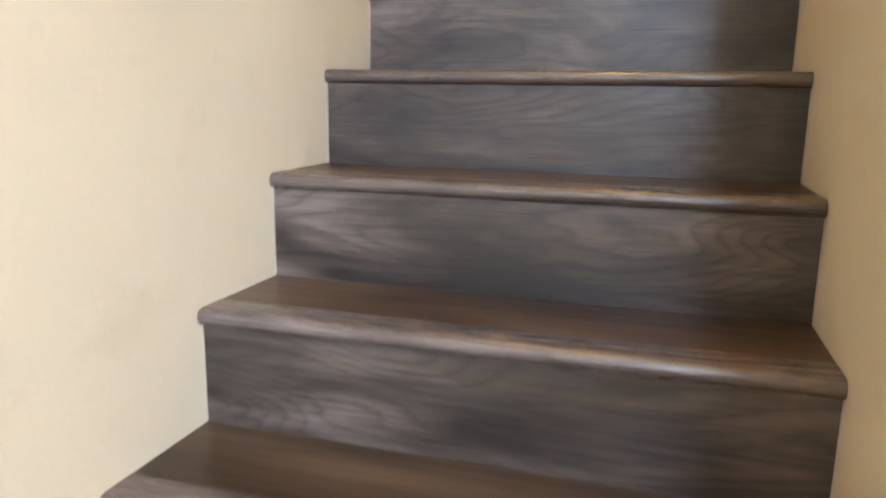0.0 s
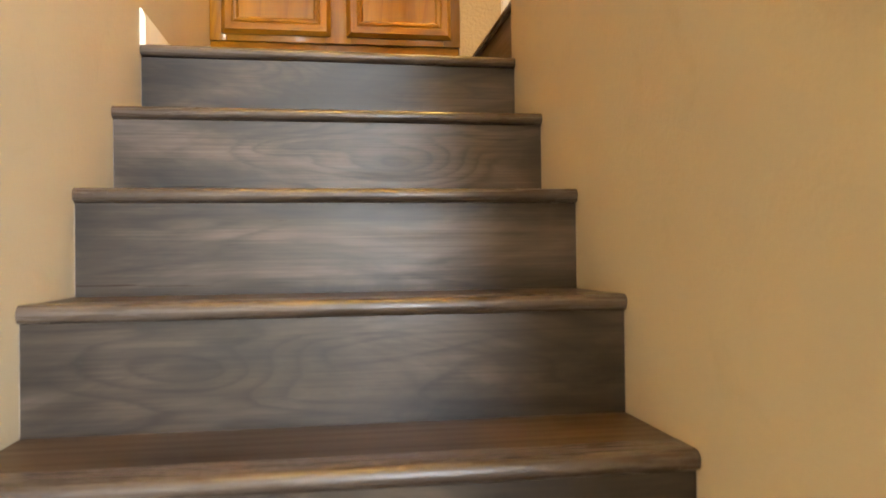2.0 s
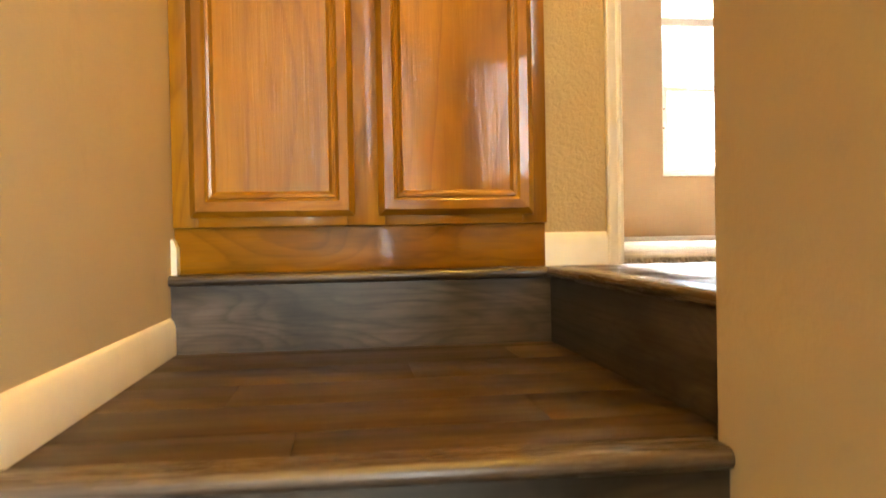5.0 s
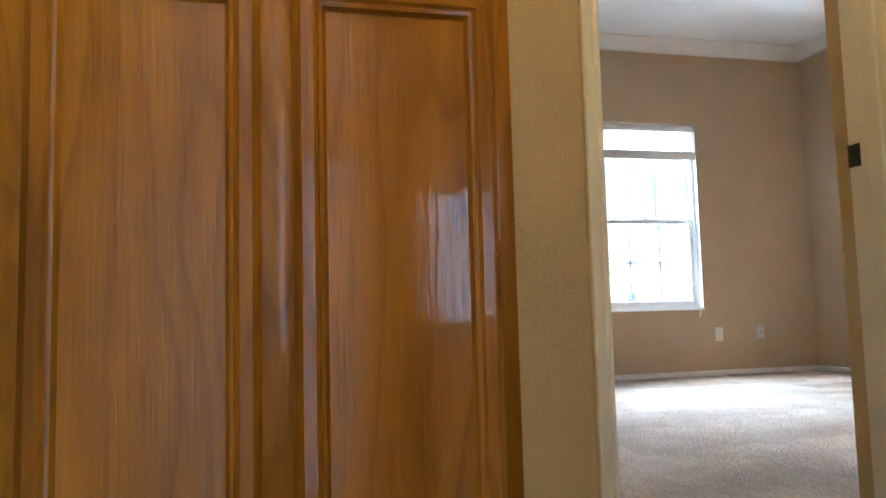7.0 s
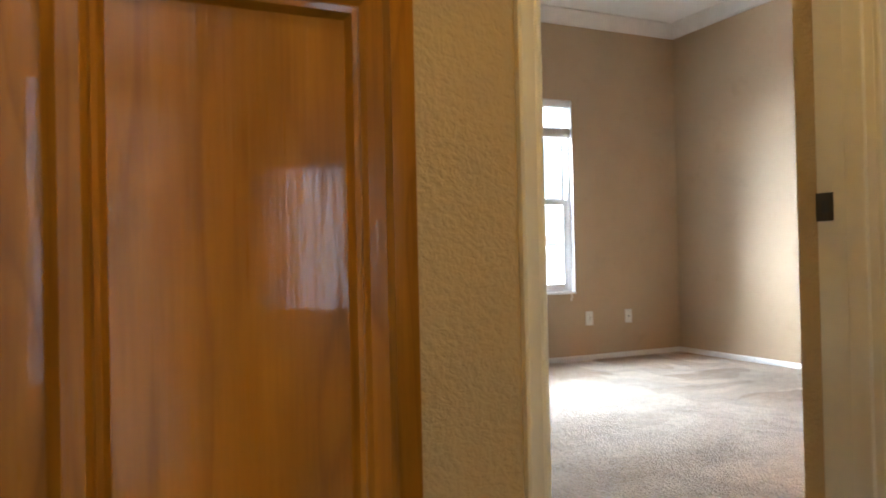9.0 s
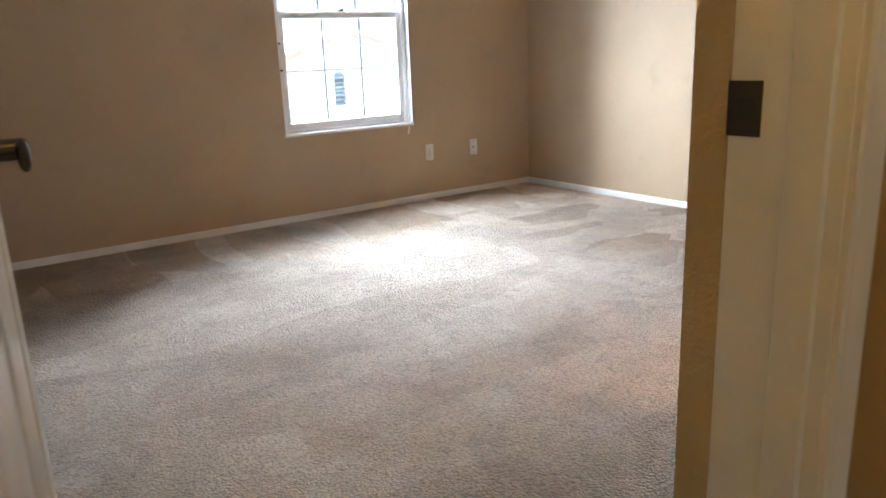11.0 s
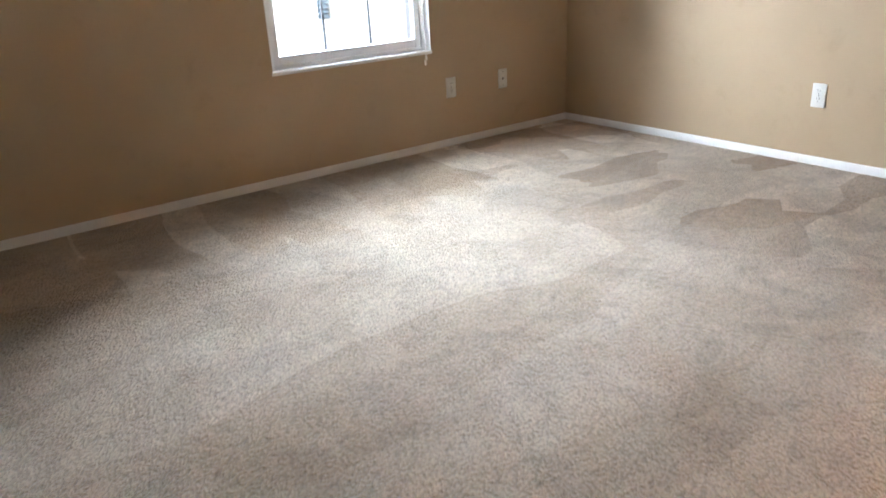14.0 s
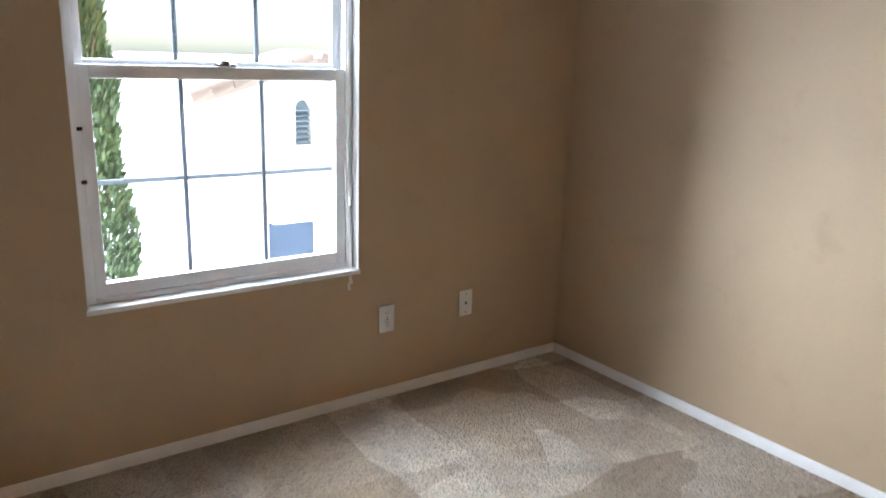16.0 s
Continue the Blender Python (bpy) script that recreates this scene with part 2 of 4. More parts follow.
def carpet_material():
    m, ns, ls, b = material("carpet_beige_pile", 0.95, spec=0.1)
    v = coords(ns, ls, (1, 1, 1), False)
    wob = node(ns, ls, "ShaderNodeTexNoise", (("Vector", v), ("Scale", 2.4), ("Detail", 4.0), ("Roughness", 0.6)))
    wv = node(ns, ls, "ShaderNodeMix", ((0, 0.16), (4, v), (5, wob.outputs["Color"])), data_type="VECTOR").outputs[1]
    slow = node(ns, ls, "ShaderNodeTexNoise", (("Vector", v), ("Scale", 1.6), ("Detail", 1.0), ("Roughness", 0.5)))
    sv = node(ns, ls, "ShaderNodeMix", ((0, 0.14), (4, v), (5, slow.outputs["Color"])), data_type="VECTOR").outputs[1]
    axes = node(ns, ls, "ShaderNodeSeparateXYZ", ((0, v),))

    def strokes(angle, sx, sy, rand=0.75):
        """One random value for each sharp-edged stroke of the vacuum cleaner."""
        mp = node(ns, ls, "ShaderNodeMapping", (("Vector", sv), ("Rotation", (0, 0, radians(angle))), ("Scale", (sx, sy, 1)))).outputs[0]
        vo = node(ns, ls, "ShaderNodeTexVoronoi", (("Vector", mp), ("Scale", 1.0), ("Randomness", rand)), feature="F1", distance="MANHATTAN", voronoi_dimensions="2D")
        return node(ns, ls, "ShaderNodeSeparateXYZ", ((0, vo.outputs["Color"]),)).outputs[0]

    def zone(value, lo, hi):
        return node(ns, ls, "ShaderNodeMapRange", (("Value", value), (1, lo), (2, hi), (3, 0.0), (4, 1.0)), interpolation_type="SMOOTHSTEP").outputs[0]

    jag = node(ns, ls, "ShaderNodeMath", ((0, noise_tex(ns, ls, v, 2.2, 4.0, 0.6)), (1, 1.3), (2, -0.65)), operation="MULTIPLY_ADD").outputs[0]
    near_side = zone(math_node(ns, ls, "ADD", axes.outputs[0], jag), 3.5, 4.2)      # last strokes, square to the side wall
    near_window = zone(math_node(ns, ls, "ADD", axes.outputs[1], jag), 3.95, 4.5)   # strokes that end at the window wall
    blot = noise_tex(ns, ls, wv, 2.6, 5.0, 0.62, 0.6)
    base = ramp(ns, ls, blot, [(0.32, (0.500, 0.408, 0.306)), (0.50, (0.585, 0.490, 0.380)), (0.66, (0.660, 0.565, 0.455))])
    soft = ramp(ns, ls, strokes(4, 0.8, 3.3), [(0.15, (0.86, 0.83, 0.79)), (0.50, (0.98, 0.98, 0.975)), (0.85, (1.10, 1.11, 1.12))])
    col = mix(ns, ls, 0.75, base, soft, "MULTIPLY")
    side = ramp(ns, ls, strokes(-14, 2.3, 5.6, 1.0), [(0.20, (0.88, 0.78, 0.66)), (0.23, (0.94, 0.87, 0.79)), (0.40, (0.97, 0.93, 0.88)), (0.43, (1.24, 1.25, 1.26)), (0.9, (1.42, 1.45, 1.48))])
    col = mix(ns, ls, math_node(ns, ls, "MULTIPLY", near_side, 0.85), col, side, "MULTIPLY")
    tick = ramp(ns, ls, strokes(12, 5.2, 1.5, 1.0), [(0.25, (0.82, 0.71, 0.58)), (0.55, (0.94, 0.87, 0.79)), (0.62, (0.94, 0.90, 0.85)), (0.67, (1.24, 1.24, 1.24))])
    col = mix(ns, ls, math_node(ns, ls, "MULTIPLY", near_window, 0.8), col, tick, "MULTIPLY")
    # trodden, greyer patches in the middle of the room
    worn = ramp(ns, ls, noise_tex(ns, ls, wv, 3.4, 5.0, 0.62, 1.2), [(0.36, (0.66, 0.65, 0.65)), (0.54, (1, 1, 1))])
    col = mix(ns, ls, 0.6, col, worn, "MULTIPLY")
    # twisted tufts, with the shade between them painted into the colour
    tw = node(ns, ls, "ShaderNodeTexNoise", (("Vector", v), ("Scale", 46.0), ("Detail", 2.0)))
    tv = node(ns, ls, "ShaderNodeMix", ((0, 0.022), (4, v), (5, tw.outputs["Color"])), data_type="VECTOR").outputs[1]
    cell = node(ns, ls, "ShaderNodeTexVoronoi", (("Vector", tv), ("Scale", 118.0), ("Randomness", 1.0), ("Smoothness", 0.35)), feature="SMOOTH_F1")
    tuft = cell.outputs["Distance"]
    clump = noise_tex(ns, ls, v, 48.0, 3.0, 0.62, 1.4)
    fine = noise_tex(ns, ls, v, 260.0, 2.0, 0.6, 0.5)
    gap_shade = ramp(ns, ls, tuft, [(0.22, (1.14, 1.14, 1.14)), (0.44, (1.0, 1.0, 1.0)), (0.66, (0.50, 0.485, 0.47))])
    lumps = ramp(ns, ls, clump, [(0.34, (0.66, 0.65, 0.64)), (0.47, (1.0, 1.0, 1.0)), (0.66, (1.14, 1.14, 1.14))])
    fi = ramp(ns, ls, fine, [(0.32, (0.76, 0.75, 0.74)), (0.60, (1.08, 1.08, 1.08))])
    col = mix(ns, ls, 0.46, col, gap_shade, "MULTIPLY")
    col = mix(ns, ls, 0.7, col, lumps, "MULTIPLY")
    col = mix(ns, ls, 0.6, col, fi, "MULTIPLY")
    ls.new(col, b.inputs["Base Color"])
    b.inputs["Sheen Weight"].default_value = 0.3
    b.inputs["Sheen Roughness"].default_value = 0.5
    pile = math_node(ns, ls, "SUBTRACT", clump, tuft)
    first = node(ns, ls, "ShaderNodeBump", (("Height", fine), ("Strength", 0.5), ("Distance", 0.003)))
    bump(ns, ls, b, pile, 1.0, 0.016, first.outputs[0])
    return m


def glass_material():
    m = bpy.data.materials.new("window_glass")
    m.use_nodes = True
    ns, ls = m.node_tree.nodes, m.node_tree.links
    ns.clear()
    out = ns.new("ShaderNodeOutputMaterial")
    tr = ns.new("ShaderNodeBsdfTransparent")
    gl = ns.new("ShaderNodeBsdfGlossy")
    gl.inputs["Roughness"].default_value = 0.02
    fr = ns.new("ShaderNodeFresnel")
    fr.inputs[0].default_value = 1.45
    mx = ns.new("ShaderNodeMixShader")
    ls.new(fr.outputs[0], mx.inputs[0])
    ls.new(tr.outputs[0], mx.inputs[1])
    ls.new(gl.outputs[0], mx.inputs[2])
    ls.new(mx.outputs[0], out.inputs[0])
    return m


RISER = vinyl("grey_brown_vinyl_plank", (0.015, 0.0106, 0.0074), (0.044, 0.0312, 0.0220), (0.100, 0.074, 0.056), 0.32, 0.5, 0.72)
TREAD = vinyl("brown_vinyl_plank", (0.026, 0.0138, 0.0060), (0.048, 0.0274, 0.0128), (0.076, 0.046, 0.024), 0.35, 0.32, 0.35, False)
NOSE = wood("stair_nose_laminate", (0.045, 0.032, 0.024), (0.082, 0.060, 0.046), (0.13, 0.100, 0.080), 0.24, "x", 50.0, 0.6, knots=False, gloss=0.55)
OAK = wood("honey_oak_stile", (0.200, 0.081, 0.0044), (0.335, 0.142, 0.0080), (0.45, 0.208, 0.016), 0.30, "z", 70.0, 0.50, knots=False, gloss=0.2, coat=0.35, relief=0.10, size=7.0, ripple=0.07)
OAK_PANEL = wood("honey_oak_panel", (0.210, 0.086, 0.0046), (0.345, 0.148, 0.0084), (0.47, 0.220, 0.017), 0.30, "z", 62.0, 0.60, knots=False, gloss=0.2, coat=0.55, relief=0.20, size=4.8, ripple=0.20, fibres=0.25)
OAK_RAIL = wood("honey_oak_rail", (0.200, 0.081, 0.0044), (0.335, 0.142, 0.0080), (0.45, 0.208, 0.016), 0.30, "x", 70.0, 0.50, knots=False, gloss=0.2, coat=0.2, relief=0.10, size=7.0, ripple=0.07)
TAN = plaster("tan_wall_paint", (0.47, 0.355, 0.228), 0.05, 0.13)
# rougher copy of the tan paint, yellowed to carry the hall's warm lamplight
TAN_ROUGH = plaster("tan_textured_wall_lamplit", (0.50, 0.378, 0.205), 0.06, 0.8)
TAN_SMOOTH = plaster("tan_stair_wall_paint", (0.53, 0.425, 0.270), 0.05, 0.12)
CREAM = plaster("cream_wall_paint", (0.70, 0.62, 0.50), 0.04, 0.3)
WHITE_CEIL = plaster("white_ceiling_paint", (0.80, 0.80, 0.79), 0.03, 0.3)
TRIM = paint("white_trim_paint", (0.82, 0.78, 0.68))
TRIM_BED = paint("white_baseboard_paint", (0.78, 0.77, 0.75))
VINYL = paint("white_window_vinyl", (0.80, 0.81, 0.82), 0.38)
CARPET = carpet_material()
GLASS = glass_material()
PLATE = paint("white_plastic", (0.78, 0.77, 0.73), 0.28)
DARK = material("dark_slot", 0.6, color=(0.02, 0.02, 0.02))[0]
BRONZE = material("bronze_strike", 0.38, 0.85, (0.07, 0.058, 0.048))[0]
OILED = material("oiled_bronze", 0.24, 0.9, (0.085, 0.066, 0.045))[0]
NICKEL = material("satin_nickel", 0.26, 1.0, (0.13, 0.108, 0.085))[0]
MUNTIN = paint("grey_muntin_bar", (0.10, 0.115, 0.13), 0.5)
CAULK = paint("tan_caulk", (0.40, 0.33, 0.25), 0.6)


# ================= building helpers =================
def bm_box(bm, x0, x1, y0, y1, z0, z1, bev=0.0, seg=2):
    verts = bmesh.ops.create_cube(bm, size=1.0)["verts"]
    for v in verts:
        v.co = Vector((x0 + (v.co.x + 0.5) * (x1 - x0), y0 + (v.co.y + 0.5) * (y1 - y0), z0 + (v.co.z + 0.5) * (z1 - z0)))
    if bev > 0:
        edges = list({e for v in verts for e in v.link_edges})
        bmesh.ops.bevel(bm, geom=edges, offset=bev, segments=seg, affect="EDGES", profile=0.5)
    return bm


def bm_prism(bm, profile, axis, lo, hi):
    """Extrudes a profile: axis x takes (y, z), axis y takes (x, z), axis z takes (x, y)."""
    def at(a, b, c):
        return {"x": (c, a, b), "y": (a, c, b), "z": (a, b, c)}[axis]
    one = [bm.verts.new(at(a, b, lo)) for a, b in profile]
    two = [bm.verts.new(at(a, b, hi)) for a, b in profile]
    n = len(profile)
    bm.faces.new(one)
    bm.faces.new(two[::-1])
    for i in range(n):
        bm.faces.new((one[i], two[i], two[(i + 1) % n], one[(i + 1) % n]))
    bmesh.ops.recalc_face_normals(bm, faces=bm.faces)
    return bm


def bm_rod(bm, a, b, radius, sides=12, radius2=None):
    a, b = Vector(a), Vector(b)
    m = Matrix.Translation((a + b) / 2) @ (b - a).to_track_quat("Z", "Y").to_matrix().to_4x4()
    bmesh.ops.create_cone(bm, cap_ends=True, segments=sides, radius1=radius, radius2=radius if radius2 is None else radius2, depth=(b - a).length, matrix=m)
    return bm


def smooth(me, angle=35):
    me.polygons.foreach_set("use_smooth", [True] * len(me.polygons))
    me.set_sharp_from_angle(angle=radians(angle))


def part(name, bm, mat, parent=None, label="", at=None):
    me = bpy.data.meshes.new(name)
    bm.to_mesh(me)
    bm.free()
    if mat:
        me.materials.append(mat)
    smooth(me)
    ob = new(name, me)
    ob.parent = parent
    if at is not None:
        ob.location = at
    if label:
        tagged(ob, label)
    return ob


def thing(name, label, category, at=(0, 0, 0), group="", kind=""):
    ob = new(name)
    ob.location = at
    ob.empty_display_size = 0.05
    return tagged(ob, label, category, group, kind)


def box_part(name, x0, x1, y0, y1, z0, z1, mat, parent=None, label="", bev=0.0):
    """A box with its origin at its middle."""
    cx, cy, cz = (x0 + x1) / 2, (y0 + y1) / 2, (z0 + z1) / 2
    bm = bm_box(bmesh.new(), x0 - cx, x1 - cx, y0 - cy, y1 - cy, z0 - cz, z1 - cz, bev)
    ob = part(name, bm, mat, parent, label)
    ob.location = Vector((cx, cy, cz)) - (parent.location if parent else Vector())
    return ob


def structure(name, boxes, mat, label, category, bev=0.0):
    bm = bmesh.new()
    for b in boxes:
        bm_box(bm, *b, bev)
    return tagged(part(name, bm, mat), label, category, "", "structure")


# ================= walls, floors, ceilings =================
TOP = CEIL + 0.1
structure("wall_stair_left", [(-0.12, 0.0, -6.1, 1.6, BOTTOM - 0.1, TOP)], TAN_SMOOTH, "tan painted plaster wall beside the stairs", "wall")
bm = bm_box(bmesh.new(), W, W + 0.12, -2.75, 0.06, BOTTOM - 0.1, TOP)
edges = [e for e in bm.edges if abs(e.verts[0].co.z - e.verts[1].co.z) > 1]
bmesh.ops.bevel(bm, geom=edges, offset=0.018, segments=5, affect="EDGES", profile=0.5)
tagged(part("wall_stair_right", bm, TAN_SMOOTH), "tan plaster wall of the stairs with rounded corner", "wall", "", "structure")
structure("wall_door", [
    (CABX + 0.002, DX0 - 0.02, YF, YB, R - 0.2, TOP), (DX1 + 0.02, KX0, YF, YB, R - 0.2, TOP), (KX1, XR, YF, YB, R - 0.2, TOP), (KX0, KX1, YF, YB, 2.10, TOP),
    (DX0 - 0.02, DX1 + 0.02, YF, YB, DTOP + 0.02, TOP), (DX0 - 0.0199, DX0 - 0.004, JB, YB - 0.001, R - 0.2, DTOP + 0.0199), (DX1 + 0.004, DX1 + 0.0199, JB, YB - 0.001, R - 0.2, DTOP + 0.0199)], TAN_ROUGH, "tan plaster wall with a doorway beside the cabinet", "wall")
structure("wall_above_cabinet", [(0, CABX + 0.002, CAB + 0.05, CAB + 0.12, 2.39, TOP)], TAN, "tan plaster wall above the tall cabinet", "wall")
structure("wall_behind_cabinet", [(0, XL - 0.121, 1.52, 1.6, R - 0.2, TOP)], TAN, "tan plaster wall behind the tall cabinet", "wall")
structure("wall_hall_side", [(HX, HX + 0.12, -2.87, YF, R - 0.3, TOP)], TAN, "tan plaster side wall of the hall", "wall")
structure("wall_hall_end", [
    (W + 0.12, 1.70, -2.87, -2.75, R - 0.3, TOP), (1.70, HX, -2.87, -2.75, R - 0.3, R + 0.55), (1.70, HX, -2.87, -2.75, 1.65, TOP)],
    TAN, "tan plaster wall with an opening over the foyer", "wall")
structure("wall_bedroom_left", [(XL - 0.12, XL, YB + 0.002, YW, FLOOR - 0.1, TOP)], TAN, "tan plaster bedroom wall", "wall")
structure("wall_bedroom_right", [(XR, XR + 0.15, YB, YW + 0.16, FLOOR - 0.3, TOP)], TAN, "tan plaster bedroom wall with a socket", "wall")
structure("wall_window", [
    (XL - 0.12, WX0, YW, YW + 0.16, FLOOR - 0.3, TOP), (WX1, XR, YW, YW + 0.16, FLOOR - 0.3, TOP),
    (WX0, WX1, YW, YW + 0.16, FLOOR - 0.3, WZ0), (WX0, WX1, YW, YW + 0.16, WZ1, TOP)], TAN, "tan plaster bedroom wall with a sash window", "wall")
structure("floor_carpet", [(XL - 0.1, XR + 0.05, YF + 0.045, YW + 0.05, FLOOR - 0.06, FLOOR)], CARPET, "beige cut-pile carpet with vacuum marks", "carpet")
structure("ceiling_bedroom", [(XL - 0.1, XR + 0.1, YB + 0.002, YW + 0.1, CEIL, CEIL + 0.1)], WHITE_CEIL, "white textured bedroom ceiling", "ceiling")
structure("ceiling_stairs", [(-0.12, HX + 0.1, -2.87, YB, CEIL, CEIL + 0.1), (-0.12, XL - 0.121, YB, 1.62, CEIL, CEIL + 0.1)], WHITE_CEIL, "white ceiling above stairs and hall", "ceiling")
# lit closet off the bedroom
structure("wall_closet", [
    (2.88, 3.0, -0.5, YF - 0.001, FLOOR - 0.1, TOP), (4.5, 4.62, -0.5, YF - 0.001, FLOOR - 0.1, TOP), (2.88, 4.62, -0.62, -0.501, FLOOR - 0.1, TOP)], TAN, "tan plaster walls of the closet", "wall")
structure("floor_closet", [(2.88, 4.62, -0.5, YF + 0.044, FLOOR - 0.06, FLOOR)], CARPET, "beige cut-pile carpet of the closet", "carpet")
structure("ceiling_closet", [(2.88, 4.62, -0.62, YF - 0.001, CEIL, CEIL + 0.1)], WHITE_CEIL, "white closet ceiling", "ceiling")
# foyer behind the flight
structure("floor_foyer", [(-0.12, 3.5, -6.1, -STEPS * G + 0.2, BOTTOM - 0.1, BOTTOM)], TREAD, "brown wood floor at the foot of the stairs", "floor")
structure("wall_foyer", [
    (3.4, 3.52, -6.1, -2.87, BOTTOM, TOP), (HX, 3.52, -2.87, -2.75, BOTTOM, TOP), (W + 0.12, HX, -2.87, -2.75, BOTTOM, R - 0.3),
    (-0.12, 1.1, -6.1, -5.98, BOTTOM, TOP), (3.1, 3.52, -6.1, -5.98, BOTTOM, TOP), (1.1, 3.1, -6.1, -5.98, BOTTOM, -1.1), (1.1, 3.1, -6.1, -5.98, 2.62, TOP)],
    CREAM, "cream plaster walls of the foyer", "wall")
structure("ceiling_foyer", [(-0.12, 3.52, -6.1, -2.87, CEIL, CEIL + 0.1)], WHITE_CEIL, "white foyer ceiling", "ceiling")

# baseboards
def baseboard(name, axis, lo, hi, face, side, z, h, mat, label):
    """A moulded board along a wall; side: +1 or -1, the way it stands off the wall."""
    t = 0.014
    prof = [(0, 0), (t, 0), (t, h * 0.74), (t * 0.75, h * 0.82), (t * 0.60, h * 0.90), (t * 0.35, h * 0.97), (0, h)]
    bm = bm_prism(bmesh.new(), [(face + side * a, z + b) for a, b in prof], axis, lo, hi)
    return tagged(part(name, bm, mat), label, "baseboard", "", "structure")


baseboard("baseboard_landing", "y", 0.004, LEDGE + 0.01, 0, 1, 0.0, 0.088, TRIM, "cream painted baseboard along the landing wall")
baseboard("baseboard_ledge", "y", LEDGE + 0.035, CAB + 0.02, 0, 1, R, 0.088, TRIM, "short cream baseboard beside the cabinet base")
baseboard("baseboard_hall", "x", CABX - 0.012, DX0 - 0.045, YF, -1, R, 0.088, TRIM, "cream painted baseboard between cabinet and door")
baseboard("baseboard_window_wall", "x", XL, XR, YW, -1, FLOOR - 0.03, 0.070, TRIM_BED, "white painted baseboard below the bedroom window")
baseboard("baseboard_right_wall", "y", YB, YW, XR, -1, FLOOR - 0.03, 0.070, TRIM_BED, "white painted baseboard along the bedroom wall")
baseboard("baseboard_door_wall", "x", DX1 + 0.01, KX0, YB, 1, FLOOR - 0.03, 0.070, TRIM_BED, "white painted baseboard beside the bedroom door")
baseboard("baseboard_closet_side", "x", KX1, XR, YB, 1, FLOOR - 0.03, 0.070, TRIM_BED, "white painted baseboard beside the closet opening")
baseboard("baseboard_left_wall", "y", YB, YW, XL, 1, FLOOR - 0.03, 0.070, TRIM_BED, "white painted baseboard along the bedroom wall")


def crown(name, axis, lo, hi, face, side):
    d = 0.085
    prof = [(0, CROWN), (0.012, CROWN), (0.014, CROWN + 0.014), (0.024, CROWN + 0.022), (0.040, CROWN + 0.050), (0.062, CROWN + 0.078), (d - 0.008, CEIL - 0.022), (d, CEIL - 0.012), (d, CEIL), (0, CEIL)]
    bm = bm_prism(bmesh.new(), [(face + side * a, b) for a, b in prof], axis, lo, hi)
    return tagged(part(name, bm, TRIM_BED), "white crown moulding under the bedroom ceiling", "moulding", "", "structure")


crown("trim_crown_window_wall", "x", XL, XR, YW, -1)
crown("trim_crown_right_wall", "y", YB, YW, XR, -1)
crown("trim_crown_left_wall", "y", YB, YW, XL, 1)
crown("trim_crown_door_wall", "x", XL, XR, YB, 1)

# ================= stairs =================
NOSE_H, OVER = 0.027, 0.014


def nose_profile(front, top, back):
    """Rounded stair nose, as (run, height) pairs: front edge at `front`, reaching back to `back`."""
    r = NOSE_H / 2
    arc = [(front + r - r * math.cos(a), top - r + r * math.sin(a)) for a in [math.pi / 2 * (1 - 2 * i / 8) for i in range(9)]]
    return [(back, top)] + arc + [(back, top - NOSE_H)]


stairs = thing("staircase", "stairs of grey-brown wood-look planks with rounded nosings", "stairs", (0, 0, 0), kind="structure")
gap = 0.0012
for k in range(STEPS):
    y, z = -k * G, -k * R
    if k:
        bm = bm_prism(bmesh.new(), [(a - y, b - z) for a, b in nose_profile(y, z, y + 0.065)], "x", -W / 2 + gap, W / 2 - gap)
        n = part("nosing", bm, NOSE, stairs, at=(W / 2, y, z))
        bm = bm_box(bmesh.new(), -W / 2 + gap, W / 2 - gap, 0.0653, G + OVER - 0.0005, -0.020, -0.001)
        part("tread", bm, TREAD, stairs, at=(W / 2, y, z))
    bm = bm_box(bmesh.new(), -W / 2 + gap, W / 2 - gap, 0, 0.015, -R / 2 - 0.004, R / 2 - NOSE_H)
    part("riser", bm, RISER, stairs, at=(W / 2, y + OVER, z - R / 2))
    # caulk where riser meets the walls
    for cx in (0.0008, W - 0.0008):
        bm = bm_prism(bmesh.new(), [(-0.0008, 0), (0.0008, 0), (0.0, -0.0015)], "z", -R + 0.002, -NOSE_H)
        part("caulk", bm, CAULK, stairs, at=(cx, y + OVER, z))
# solid body below treads and behind risers
prof = [(-(STEPS - 1) * G + OVER + 0.0155, BOTTOM)] + [q for k in range(STEPS - 1, 0, -1) for q in ((-k * G + OVER + 0.0155, -k * R - 0.022), (-(k - 1) * G + OVER + 0.0155, -k * R - 0.022))] + [(OVER + 0.0155, -0.13), (OVER + 0.0155, BOTTOM)]
part("stair_body", bm_prism(bmesh.new(), prof, "x", 0.001, W - 0.001), TREAD, stairs)
# landing edge, a little out of level
bm = bm_prism(bmesh.new(), nose_profile(0, 0, 0.065), "x", -W / 2 + gap, W / 2 - gap)
nose0 = part("nosing", bm, NOSE, stairs, at=(W / 2, 0, 0))
nose0.rotation_euler = (0, radians(0.45), 0)
